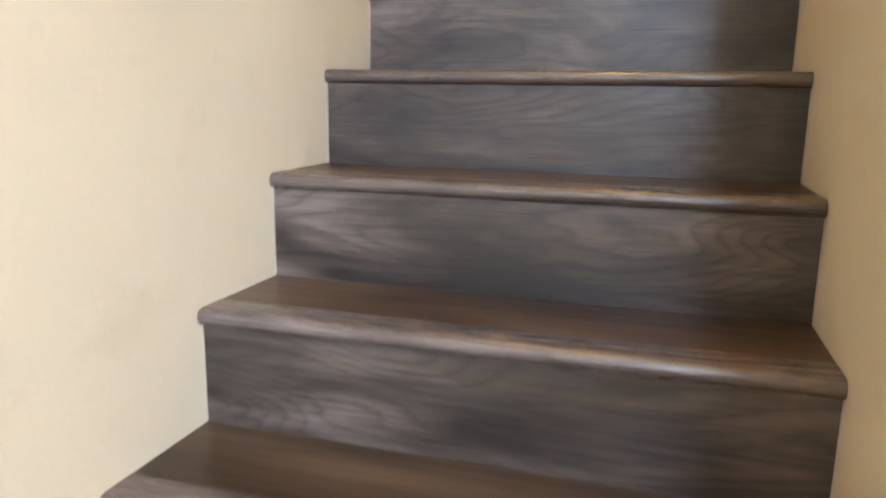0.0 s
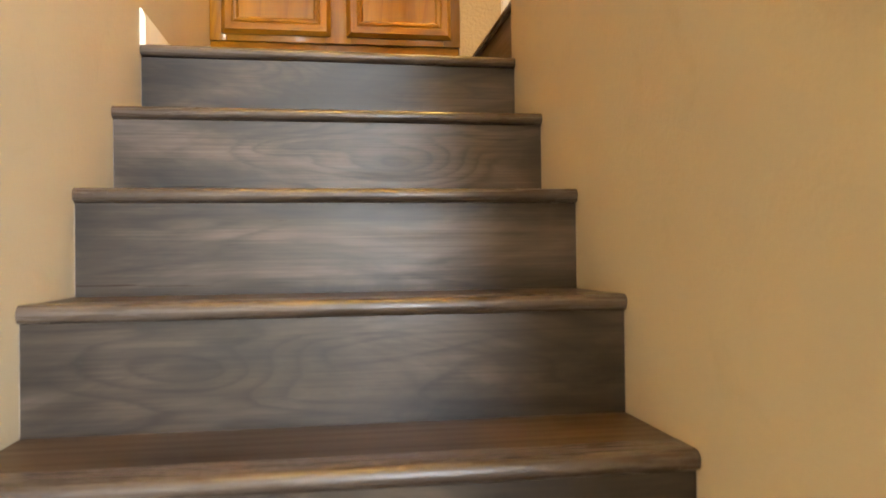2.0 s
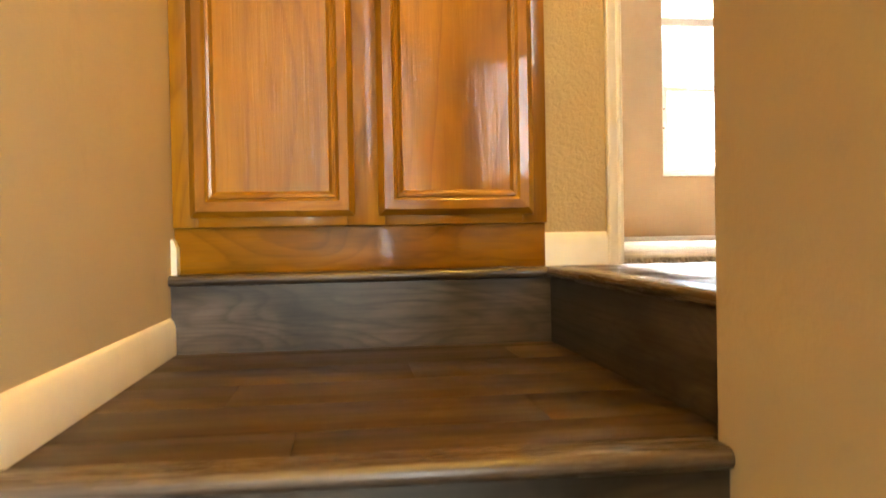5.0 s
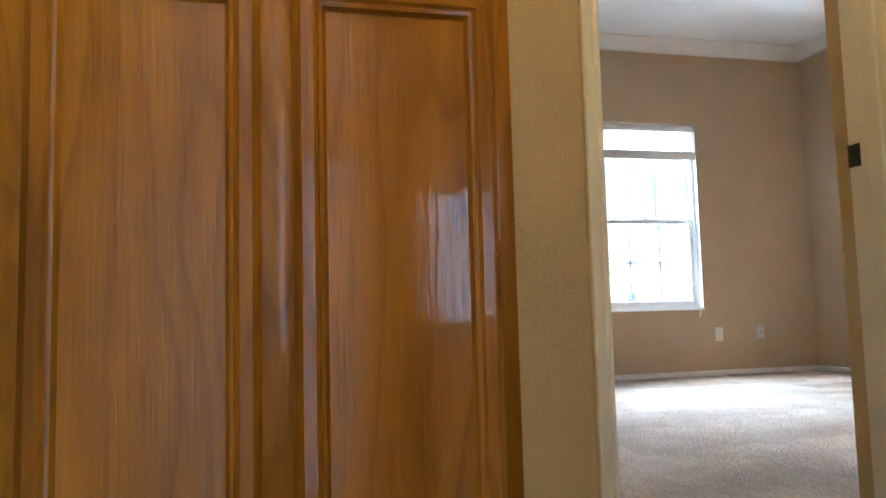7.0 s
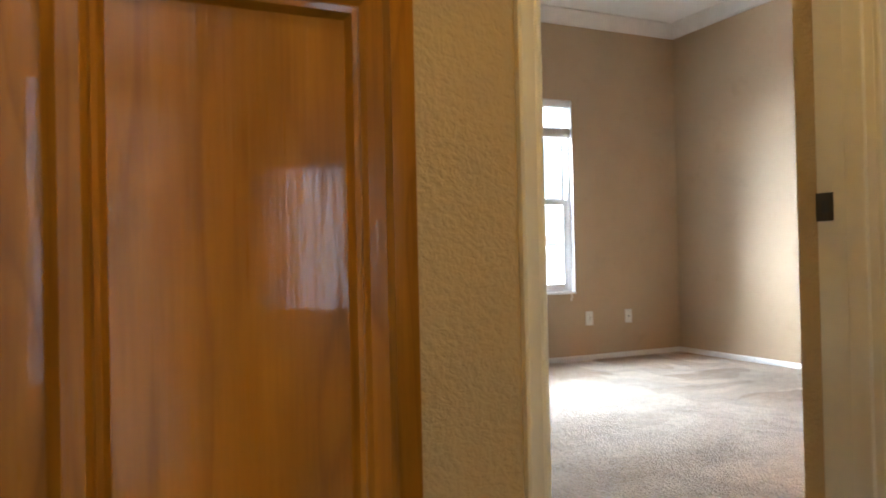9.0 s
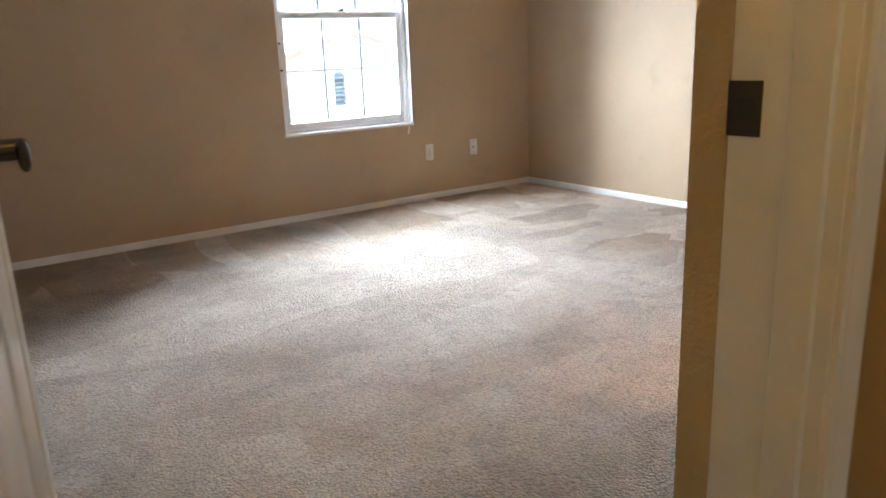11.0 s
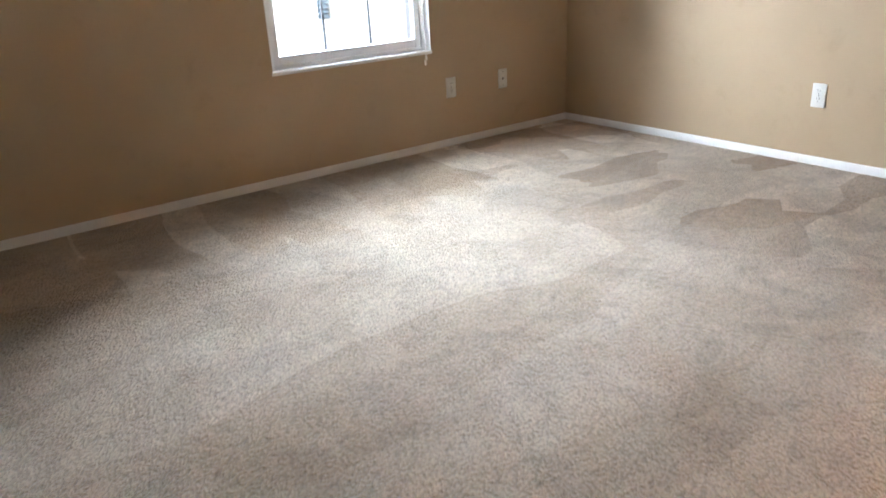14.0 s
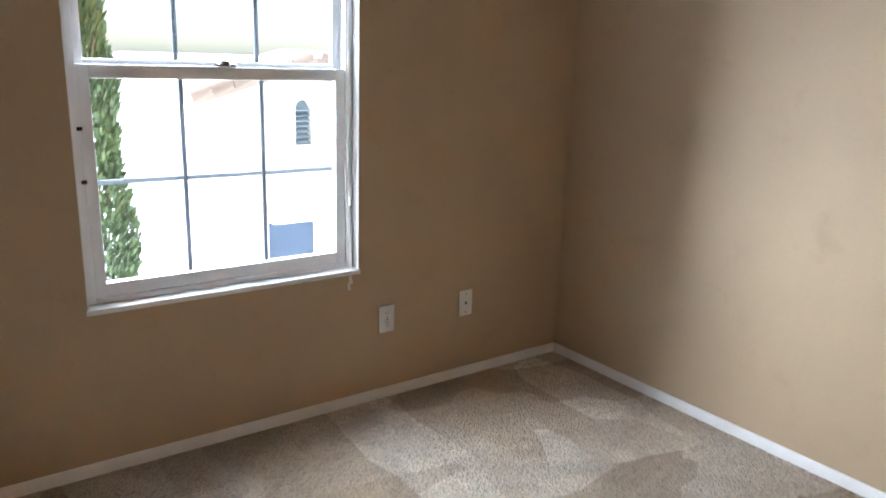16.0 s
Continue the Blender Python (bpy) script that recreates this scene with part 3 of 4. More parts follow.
# step below the cabinet and step up to the hall
bm = bm_prism(bmesh.new(), [(a, b - R) for a, b in nose_profile(0, R, 0.052)], "x", -HALL / 2 - 0.004, HALL / 2 + 0.02)
part("nosing", bm, NOSE, stairs, at=(HALL / 2 + 0.004, LEDGE, R))
bm = bm_box(bmesh.new(), -HALL / 2, HALL / 2 + 0.02, 0, 0.015, -R / 2 - 0.015, R / 2 - NOSE_H)
part("riser", bm, RISER, stairs, at=(HALL / 2 + 0.003, LEDGE + OVER, R / 2))
bm = bm_prism(bmesh.new(), nose_profile(0, 0, 0.065), "x", -0.452, 0.452)
part("nosing", bm, NOSE, stairs, at=(HALL, 0.061 + 0.452 - 0.02, R)).rotation_euler = (0, 0, radians(-90))
bm = bm_box(bmesh.new(), -0.46, 0.46, 0, 0.015, -R / 2 - 0.015, R / 2 - NOSE_H)
hr = part("riser", bm, RISER, stairs, at=(HALL + OVER, 0.06 + 0.45, R / 2))
hr.rotation_euler = (0, 0, radians(-90))

landing = structure("floor_landing", [(0, HALL + 0.1, 0.05, LEDGE + OVER + 0.08, -0.12, -0.022), (0, HALL + 0.1, LEDGE + OVER + 0.016, LEDGE + OVER + 0.08, -0.022, R - 0.03), (0, XL - 0.121, LEDGE + OVER + 0.081, 1.6, -0.12, R - 0.03)], TREAD, "landing floor of brown wood-look planks", "floor")
edges_y = [0.0653, 0.185, 0.365, 0.545, 0.725, 0.905, LEDGE + OVER]
for i, (a, b) in enumerate(zip(edges_y, edges_y[1:])):
    cut = (0.35, 0.72, 0.22, 0.55, 0.80, 0.40)[i]
    for x0, x1 in ((0.001, cut), (cut, HALL + OVER + 0.01)):
        box_part("plank", x0 + 0.0003, x1 - 0.0003, a + 0.0003, b - 0.0003, -0.020, -0.001, TREAD, landing, bev=0.0005)
hall_floor = structure("floor_hall", [(HALL + 0.06, HX + 0.02, -2.75, YF + 0.05, R - 0.25, R - 0.022), (W + 0.1, HALL + 0.06, 0.06, 0.07, 0, R - 0.03)], TREAD, "hall floor of brown wood-look planks", "floor")
i = 0
y = YF + 0.045
while y > -2.7:
    b, a = y, max(y - 0.18, -2.75)
    cut = HALL + 0.35 + (i * 0.37) % 0.6
    for x0, x1 in ((HALL + 0.067 if a > 0.05 else W + 0.12, cut), (cut, HX)):
        box_part("plank", x0 + 0.0003, x1 - 0.0003, a + 0.0003, b - 0.0003, R - 0.020, R - 0.001, TREAD, hall_floor, bev=0.0005)
    y -= 0.18
    i += 1

# handrail on the right-hand wall
rail = thing("handrail", "cream painted round handrail on wall brackets", "handrail", (W - 0.055, -1.5, -0.440))
HS = R / G
bm = bm_rod(bmesh.new(), (0, -1.2, -1.2 * HS), (0, 1.42, 1.42 * HS), 0.021, 20)
bm_rod(bm, (0, 1.42, 1.42 * HS), (0.05, 1.45, 1.45 * HS), 0.021, 20)
part("rail", bm, TRIM, rail)
for yy in (-0.9, 0.1, 1.1):
    bm = bm_rod(bmesh.new(), (0, yy, yy * HS - 0.018), (0, yy, yy * HS - 0.055), 0.006, 10)
    bm_rod(bm, (0, yy, yy * HS - 0.053), (0.05, yy, yy * HS - 0.075), 0.006, 10)
    bm_rod(bm, (0.047, yy, yy * HS - 0.075), (0.0546, yy, yy * HS - 0.075), 0.026, 20)
    part("bracket", bm, NICKEL, rail)

# ================= tall oak cabinet =================
cab = thing("linen_cabinet", "tall glossy honey-oak cabinet with four framed panel doors", "cabinet", (0.0, CAB, R))
C0 = cab.location


def cpart(name, x0, x1, y0, y1, z0, z1, mat, bev=0.0015, label=""):
    return box_part(name, x0, x1, y0, y1, z0, z1, mat, cab, label, bev)


CTOP = 2.40
cpart("carcass", 0.004, CABX - 0.004, CAB + 0.022, CAB + 0.50, 0.305, CTOP, OAK, 0.002)
cpart("stile", 0.002, 0.062, CAB, CAB + 0.02, 0.303, CTOP, OAK)
cpart("stile", CABX - 0.064, CABX, CAB, CAB + 0.02, 0.303, CTOP, OAK)
cpart("stile", 0.425, 0.520, CAB, CAB + 0.02, 0.303, CTOP, OAK)
for za, zb in ((0.303, 0.345), (1.412, 1.500), (2.24, CTOP)):
    for xa, xb in ((0.0622, 0.4248), (0.5202, CABX - 0.0642)):
        cpart("rail", xa, xb, CAB, CAB + 0.0196, za, zb, OAK_RAIL)
cpart("kick_board", 0.003, CABX - 0.003, CAB + 0.012, CAB + 0.03, R, 0.3025, OAK_RAIL, 0.001, "plain oak base board")


def cabinet_door(x0, x1, z0, z1):
    """A framed door: bevelled rails and stiles, stepped inner moulding, flat panel."""
    cx, cz = (x0 + x1) / 2, (z0 + z1) / 2
    w, h = (x1 - x0) / 2, (z1 - z0) / 2
    t = CAB - DOOR_FACE
    d = part("door", bm_box(bmesh.new(), -w + 0.012, w - 0.012, -0.006, -0.001, -h + 0.012, h - 0.012), OAK, cab)
    d.location = Vector((cx, CAB, cz)) - C0
    fw = 0.040
    # mitred members: rings of (inset, depth)
    rings = [(0.0, -0.001), (0.0, -0.008), (0.010, -t + 0.003), (0.014, -t), (fw - 0.004, -t), (fw, -t + 0.003), (fw + 0.005, -t + 0.0045), (fw + 0.007, -t + 0.001), (fw + 0.013, -t + 0.002), (fw + 0.018, -t + 0.008), (fw + 0.021, -t + 0.011)]
    for side in range(4):
        bm = bmesh.new()
        prev = None
        for inset, dep in rings:
            a, b = w - inset, h - inset
            corner = [(-a, -b), (a, -b), (a, b), (-a, b)]
            p, q = corner[side], corner[(side + 1) % 4]
            cur = (bm.verts.new((p[0], dep, p[1])), bm.verts.new((q[0], dep, q[1])))
            if prev:
                bm.faces.new((prev[0], prev[1], cur[1], cur[0]))
            prev = cur
        bmesh.ops.recalc_face_normals(bm, faces=bm.faces)
        bmesh.ops.solidify(bm, geom=bm.faces[:], thickness=-0.0012)
        part("door_rail" if side % 2 == 0 else "door_stile", bm, OAK_RAIL if side % 2 == 0 else OAK, d)
    iw, ih = w - fw - 0.020, h - fw - 0.020
    part("panel", bm_box(bmesh.new(), -iw, iw, -t + 0.010, -0.0065, -ih, ih), OAK_PANEL, d)
    return d


DOOR_FACE = 0.978
for x0, x1 in ((0.046, 0.443), (0.505, 0.902)):
    cabinet_door(x0, x1, 0.328, 1.429)
    cabinet_door(x0, x1, 1.481, 2.262)

# ================= bedroom doorway and door =================
frame_1 = thing("door_frame", "cream painted door frame with stepped casing", "door frame", (0, 0, R), kind="structure")


def fpart(name, bm, mat, label=""):
    ob = part(name, bm, mat, frame_1, label)
    ob.location = (0, 0, -R)
    return ob


for side, xx in ((1, DX0), (-1, DX1)):
    xo = xx - side * 0.0195
    fpart("jamb", bm_box(bmesh.new(), min(xx, xo), max(xx, xo), YF - 0.002, JB, R - 0.01, DTOP, 0.001), TRIM)
    fpart("door_stop", bm_box(bmesh.new(), *sorted((xx + side * 0.0002, xx + side * 0.011)), YF + 0.014, YF + 0.056, R, DTOP - 0.001, 0.003), TRIM)
    # casing on the hall side
    for face, way in ((YF, -1),):
        prof = [(0.003, 0), (0.003, 0.009), (0.006, 0.012), (0.012, 0.012), (0.015, 0.009), (0.022, 0.012), (0.034, 0.016), (0.040, 0.016), (0.044, 0.012), (0.044, 0)]
        bm = bm_prism(bmesh.new(), [(xx - side * a, face + way * (b + 0.0004)) for a, b in prof], "z", R - 0.005, DTOP + 0.046)
        fpart("casing", bm, TRIM)
fpart("head_jamb", bm_box(bmesh.new(), DX0 - 0.019, DX1 + 0.019, YF - 0.002, JB, DTOP + 0.0005, DTOP + 0.0195), TRIM)
fpart("door_stop", bm_box(bmesh.new(), DX0 + 0.012, DX1 - 0.012, YF + 0.014, YF + 0.056, DTOP - 0.0115, DTOP - 0.0002, 0.003), TRIM)
for face, way in ((YF, -1),):
    prof = [(0.003, 0), (0.003, 0.009), (0.006, 0.012), (0.012, 0.012), (0.015, 0.009), (0.022, 0.012), (0.034, 0.016), (0.040, 0.016), (0.044, 0.012), (0.044, 0)]
    bm = bm_prism(bmesh.new(), [(face + way * (b + 0.0004), DTOP + a) for a, b in prof], "x", DX0 - 0.0025, DX1 + 0.0025)
    fpart("casing", bm, TRIM)
# strike plate with its lip
bm = bm_box(bmesh.new(), DX1 - 0.0022, DX1 - 0.0004, 1.117, 1.1565, 1.153 - 0.029, 1.153 + 0.029, 0.0006)
plate = fpart("strike_plate", bm, BRONZE, "dark bronze strike plate")
bm = bm_box(bmesh.new(), DX1 - 0.0032, DX1 - 0.0024, 1.126, 1.143, 1.153 - 0.012, 1.153 + 0.012)
h = part("latch_hole", bm, DARK, plate)

HINGE = Vector((DX0 + 0.003, JB + 0.004, FLOOR + 0.012))
door = thing("door_1", "cream moulded panel door standing open into the bedroom", "door", HINGE)
OPEN = 84.4
door.rotation_euler = (0, 0, radians(OPEN))
DW, DH, DT = 0.742, 2.015, 0.035


def door_leaf():
    """Leaf along +x from the hinge; the hall face looks to -y."""
    t = DT
    part("leaf_core", bm_box(bmesh.new(), 0.001, DW - 0.001, -t + 0.007, -0.007, 0.001, DH - 0.001), TRIM, door)
    cols = ((0.0, 0.112), (0.325, 0.417), (DW - 0.112, DW - 0.034), (DW - 0.028, DW))
    for a, b in cols:
        part("stile", bm_box(bmesh.new(), a + 0.0003, b - 0.0003, -t, 0, 0, DH, 0.004), TRIM, door)
    for za, zb in ((0.0, 0.22), (0.93, 1.08), (1.60, 1.70), (DH - 0.115, DH)):
        for xa, xb in ((0.112, 0.325), (0.417, DW - 0.112)):
            part("rail", bm_box(bmesh.new(), xa, xb, -t + 0.0002, -0.0002, za, zb, 0.004), TRIM, door)
    for za, zb in ((0.22, 0.93), (1.08, 1.60), (1.70, DH - 0.115)):
        for xa, xb in ((0.112, 0.325), (0.417, DW - 0.112)):
            part("panel", bm_box(bmesh.new(), xa + 0.022, xb - 0.022, -t + 0.003, -0.003, za + 0.022, zb - 0.022, 0.006), TRIM, door)


door_leaf()
for side in (-1, 1):
    y0 = -DT if side < 0 else 0.0
    bm = bmesh.new()
    bm_rod(bm, (0, 0, 0), (0, side * 0.009, 0), 0.027, 28)
    bm_rod(bm, (0, side * 0.009, 0), (0, side * 0.040, 0), 0.015, 20)
    handle = part("door_handle", bm, OILED, door, "dark oiled-bronze lever handle")
    handle.location = (DW - 0.062, y0, 0.906)
    bm = bmesh.new()
    n = 14
    rows = []
    for i in range(n + 1):
        u = i / n
        x = 0.012 - 0.066 * u
        half = (0.009 - 0.001 * u + 0.004 * math.sin(u * math.pi)) * math.sqrt(max(0.08, 1 - (2 * u - 1) ** 8))
        zc = 0.005 * math.sin(u * math.pi * 1.6) - 0.016 * u * u
        th = 0.0085 * math.sqrt(max(0.06, 1 - (2 * u - 1) ** 6))
        rows.append([bm.verts.new((x, side * 0.042 + th * math.cos(a), zc + half * math.sin(a))) for a in [2 * math.pi * j / 12 for j in range(12)]])
    for a, b in zip(rows, rows[1:]):
        for j in range(12):
            bm.faces.new((a[j], a[(j + 1) % 12], b[(j + 1) % 12], b[j]))
    bm.faces.new(rows[0][::-1])
    bm.faces.new(rows[-1])
    bmesh.ops.recalc_face_normals(bm, faces=bm.faces)
    part("lever", bm, OILED, handle)
for z in (0.2, 1.0, 1.8):
    part("hinge", bm_rod(bmesh.new(), (-0.002, 0.005, z - 0.045), (-0.002, 0.005, z + 0.045), 0.006), NICKEL, door)

# ================= bedroom window =================
win = thing("window_1", "white vinyl single-hung window with grey grid bars", "window", (WX0, YW, WZ0), kind="structure")


def wpart(name, bm, mat, parent=None, label=""):
    ob = part(name, bm, mat, parent or win, label)
    if parent is None:
        ob.location = -win.location
    return ob


def ring(x0, x1, y0, y1, z0, z1, side, top, bottom, bev=0.003):
    bm = bmesh.new()
    bm_box(bm, x0, x0 + side, y0, y1, z0, z1, bev)
    bm_box(bm, x1 - side, x1, y0, y1, z0, z1, bev)
    bm_box(bm, x0 + side - 0.001, x1 - side + 0.001, y0 + 0.0004, y1 - 0.0004, z0, z0 + bottom, bev)
    bm_box(bm, x0 + side - 0.001, x1 - side + 0.001, y0 + 0.0004, y1 - 0.0004, z1 - top, z1, bev)
    return bm


# painted reveal of the opening
rv = 0.004
wpart("window_sill", bm_box(bmesh.new(), WX0 - 0.004, WX1 + 0.004, YW - 0.006, YW + 0.06, WZ0 - 0.012, WZ0 + 0.006, 0.003), TRIM_BED)
for xa, xb in ((WX0, WX0 + rv), (WX1 - rv, WX1)):
    wpart("reveal", bm_box(bmesh.new(), xa, xb, YW + 0.0005, YW + 0.065, WZ0 + 0.0065, WZ1 - 0.001), TRIM_BED)
wpart("reveal", bm_box(bmesh.new(), WX0 + rv, WX1 - rv, YW + 0.0005, YW + 0.065, WZ1 - 0.005, WZ1 - 0.001), TRIM_BED)
FX0, FX1, FZ0, FZ1 = WX0 + 0.005, WX1 - 0.005, WZ0 + 0.007, WZ1 - 0.006
wpart("window_frame", ring(FX0, FX1, YW + 0.045, YW + 0.125, FZ0, FZ1, 0.030, 0.030, 0.020), VINYL)
low = wpart("lower_sash", ring(FX0 + 0.026, FX1 - 0.026, YW + 0.052, YW + 0.086, FZ0 + 0.014, WZM + 0.012, 0.040, 0.042, 0.050), VINYL)
up = wpart("upper_sash", ring(FX0 + 0.026, FX1 - 0.026, YW + 0.088, YW + 0.118, WZM - 0.012, FZ1 - 0.014, 0.034, 0.036, 0.040), VINYL)
GX0, GX1 = FX0 + 0.066, FX1 - 0.066
for sash, yy, z0, z1, ox in ((low, YW + 0.069, FZ0 + 0.064, WZM - 0.030, 0.0), (up, YW + 0.103, WZM + 0.028, FZ1 - 0.050, -0.006)):
    g = part("pane", bm_box(bmesh.new(), GX0 - 0.008 + ox, GX1 + 0.008 - ox, yy - 0.002, yy + 0.002, z0 - 0.006, z1 + 0.006), GLASS, sash)
    g.visible_shadow = False
    for i in (1, 2):
        x = GX0 + (GX1 - GX0) * i / 3
        part("muntin", bm_box(bmesh.new(), x - 0.008, x + 0.008, yy + 0.0025, yy + 0.0085, z0, z1, 0.0015), MUNTIN, sash)
    if sash is low:
        zm = (z0 + z1) / 2
        part("muntin", bm_box(bmesh.new(), GX0, GX1, yy + 0.0088, yy + 0.0145, zm - 0.008, zm + 0.008, 0.0015), MUNTIN, sash)
bm = bm_box(bmesh.new(), 3.54, 3.61, YW + 0.056, YW + 0.082, WZM + 0.0125, WZM + 0.021, 0.003)
bm_rod(bm, (3.575, YW + 0.066, WZM + 0.020), (3.575, YW + 0.066, WZM + 0.030), 0.012, 16)
bm_box(bm, 3.555, 3.575, YW + 0.06, YW + 0.07, WZM + 0.026, WZM + 0.032, 0.002)
part("sash_lock", bm, NICKEL, low)
for z in (0.93, 1.06):
    bm = bm_box(bmesh.new(), FX0 + 0.018, FX0 + 0.034, YW + 0.040, YW + 0.052, z * 1.25 - 0.006, z * 1.25 + 0.006, 0.002)
    wpart("balance_clip", bm, NICKEL)

# raised pleated shade
shade = thing("window_shade", "white pleated shade drawn up near the window top", "shade", (WX0 + 0.01, YW + 0.01, WZ1 - 0.007))
sm, sns, sls, sb = material("white_shade_fabric", 0.8, color=(0.80, 0.80, 0.78))
st = sns.new("ShaderNodeBsdfTranslucent")
st.inputs[0].default_value = (0.85, 0.86, 0.85, 1)
smx = sns.new("ShaderNodeMixShader")
smx.inputs[0].default_value = 0.55
sls.new(sb.outputs[0], smx.inputs[1])
sls.new(st.outputs[0], smx.inputs[2])
sls.new(smx.outputs[0], sns["Material Output"].inputs[0])
SW = WX1 - WX0 - 0.02
part("headrail", bm_box(bmesh.new(), 0, SW, 0, 0.034, -0.055, 0, 0.003), VINYL, shade)
bm = bmesh.new()
pl = [(0.010 if i % 2 else 0.024, -0.055 - i * 0.011) for i in range(16)]
prof = pl + [(a + 0.0012, b) for a, b in pl[::-1]]
bm_prism(bm, prof, "x", 0.006, SW - 0.006)
part("pleated_fabric", bm, sm, shade)
bm = bm_box(bmesh.new(), 0.002, SW - 0.002, 0.002, 0.032, -0.300, -0.222, 0.004)
part("bottom_rail", bm, VINYL, shade, "white bottom rail with the gathered pleats")
bm = bmesh.new()
pts = [(SW - 0.035, -0.002, -0.05), (SW - 0.034, -0.004, -0.6), (SW - 0.036, -0.005, -1.15), (SW - 0.030, -0.012, -1.45), (SW - 0.028, -0.018, -1.60)]
for a, b in zip(pts, pts[1:]):
    bm_rod(bm, a, b, 0.0016, 6)
for a, b in zip(pts[2:], pts[3:]):
    bm_rod(bm, (a[0] - 0.012, a[1], a[2]), (b[0] - 0.008, b[1], b[2]), 0.0014, 6)
cord = part("cord", bm, PLATE, shade)
for dx, z in ((-0.032, -1.27), (-0.030, -1.575), (-0.038, -1.60)):
    bm = bm_rod(bmesh.new(), (SW + dx, -0.014, z), (SW + dx + 0.002, -0.016, z - 0.028), 0.004, 10, 0.0075)
    part("tassel", bm, PLATE, cord)


# ================= sockets =================
def wall_plate(name, label, category, place, turn, duplex):
    """A cover plate about 70 x 114 mm that faces -y before it is turned."""
    t = thing(name, label, category, place)
    t.rotation_euler = (0, 0, turn)
    p = part("cover_plate", bm_box(bmesh.new(), -0.035, 0.035, -0.006, -0.0004, -0.0572, 0.0572, 0.0035, 3), PLATE, t)
    if duplex:
        for z in (-0.0195, 0.0195):
            bm = bmesh.new()
            bmesh.ops.create_cone(bm, cap_ends=True, segments=24, radius1=0.0172, radius2=0.0168, depth=0.003,
                                  matrix=Matrix.Translation((0, -0.0068, z)) @ Matrix.Rotation(radians(90), 4, "X"))
            s = part("socket", bm, PLATE, t)
            for x, hh in ((-0.0063, 0.0045), (0.0063, 0.0036)):
                part("slot", bm_box(bmesh.new(), x - 0.0013, x + 0.0013, -0.0088, -0.0082, z + 0.001, z + 0.001 + 2 * hh), DARK, s)
            part("slot", bm_rod(bmesh.new(), (0, -0.0082, z - 0.0085), (0, -0.0089, z - 0.0085), 0.0026, 10), DARK, s)
        part("screw", bm_rod(bmesh.new(), (0, -0.0058, 0), (0, -0.0072, 0), 0.003, 10), NICKEL, t)
    else:
        part("jack", bm_box(bmesh.new(), -0.0055, 0.0055, -0.0072, -0.0056, -0.0055, 0.0055), DARK, t)
        for z in (-0.042, 0.042):
            part("screw", bm_rod(bmesh.new(), (0, -0.0058, z), (0, -0.0070, z), 0.003, 10), DARK, t)
    return t


wall_plate("wall_socket", "white duplex wall socket below the window", "socket", (4.172, YW, 0.540), 0, True)
wall_plate("phone_jack", "white phone jack plate near the room corner", "wall plate", (4.573, YW, 0.540), 0, False)
wall_plate("wall_socket", "white duplex wall socket on the side wall", "socket", (XR, 3.407, 0.540), radians(-90), True)
sw = wall_plate("light_switch", "white light switch plate at the wall end", "switch", (W, -0.035, 0.93), radians(-90), False)

# ================= ceiling lamps =================
gm, gns, gls, gb = material("opal_lamp_glass", 0.3, color=(0.9, 0.8, 0.62))
gb.inputs["Emission Color"].default_value = (1.0, 0.70, 0.36, 1)
gb.inputs["Emission Strength"].default_value = 2.0


def ceiling_lamp(place):
    t = thing("ceiling_lamp", "round opal glass ceiling lamp with brass base", "lamp", place, "ceiling lamps")
    part("base", bm_rod(bmesh.new(), (0, 0, -0.02), (0, 0, 0), 0.09, 32), NICKEL, t)
    bm = bmesh.new()
    bmesh.ops.create_uvsphere(bm, u_segments=28, v_segments=14, radius=0.15, matrix=Matrix.Translation((0, 0, -0.02)) @ Matrix.Diagonal((1, 1, 0.5, 1)))
    bmesh.ops.delete(bm, geom=[v for v in bm.verts if v.co.z > -0.018], context="VERTS")
    s = part("glass_shade", bm, gm, t)
    s.visible_shadow = False
    return t


ceiling_lamp((0.35, -1.30, CEIL))
ceiling_lamp((1.10, 0.36, CEIL))
ceiling_lamp((3.72, 0.56, CEIL))

# ================= outside =================
GROUND = -3.0
gr, grn, grl, grb = material("concrete_drive", 0.9)
gv = coords(grn, grl, (1, 1, 1), False)
grl.new(ramp(grn, grl, noise_tex(grn, grl, gv, 0.8, 5.0, 0.6), [(0.3, (0.34, 0.33, 0.31)), (0.7, (0.46, 0.45, 0.42))]), grb.inputs["Base Color"])
bm = bmesh.new()
bmesh.ops.create_grid(bm, x_segments=4, y_segments=4, size=400)
g = part("ground", bm, gr, at=(0, 300, GROUND))
tagged(g, "pale concrete drive and ground between the houses", "ground", "", "structure")
STUCCO = plaster("white_stucco", (0.80, 0.78, 0.74), 0.04, 0.4)
TILE, tn, tl, tb = material("pale_clay_tile", 0.8)
oi = tn.new("ShaderNodeObjectInfo")
tl.new(ramp(tn, tl, oi.outputs["Random"], [(0.0, (0.20, 0.15, 0.12)), (0.5, (0.26, 0.20, 0.165)), (1.0, (0.33, 0.27, 0.225))]), tb.inputs["Base Color"])
BLUE = paint("blue_grey_paint", (0.20, 0.26, 0.31), 0.5)
SHADE = paint("blue_window_shade", (0.06, 0.09, 0.14), 0.4)
HY = 10.94
house = thing("neighbour_house", "white stucco house with a low tiled gable roof", "house", (6.61, HY, GROUND))
H0 = house.location


def hpart(name, bm, mat, parent=None, label=""):
    ob = part(name, bm, mat, parent or house, label)
    if parent is None:
        ob.location = -H0
    return ob


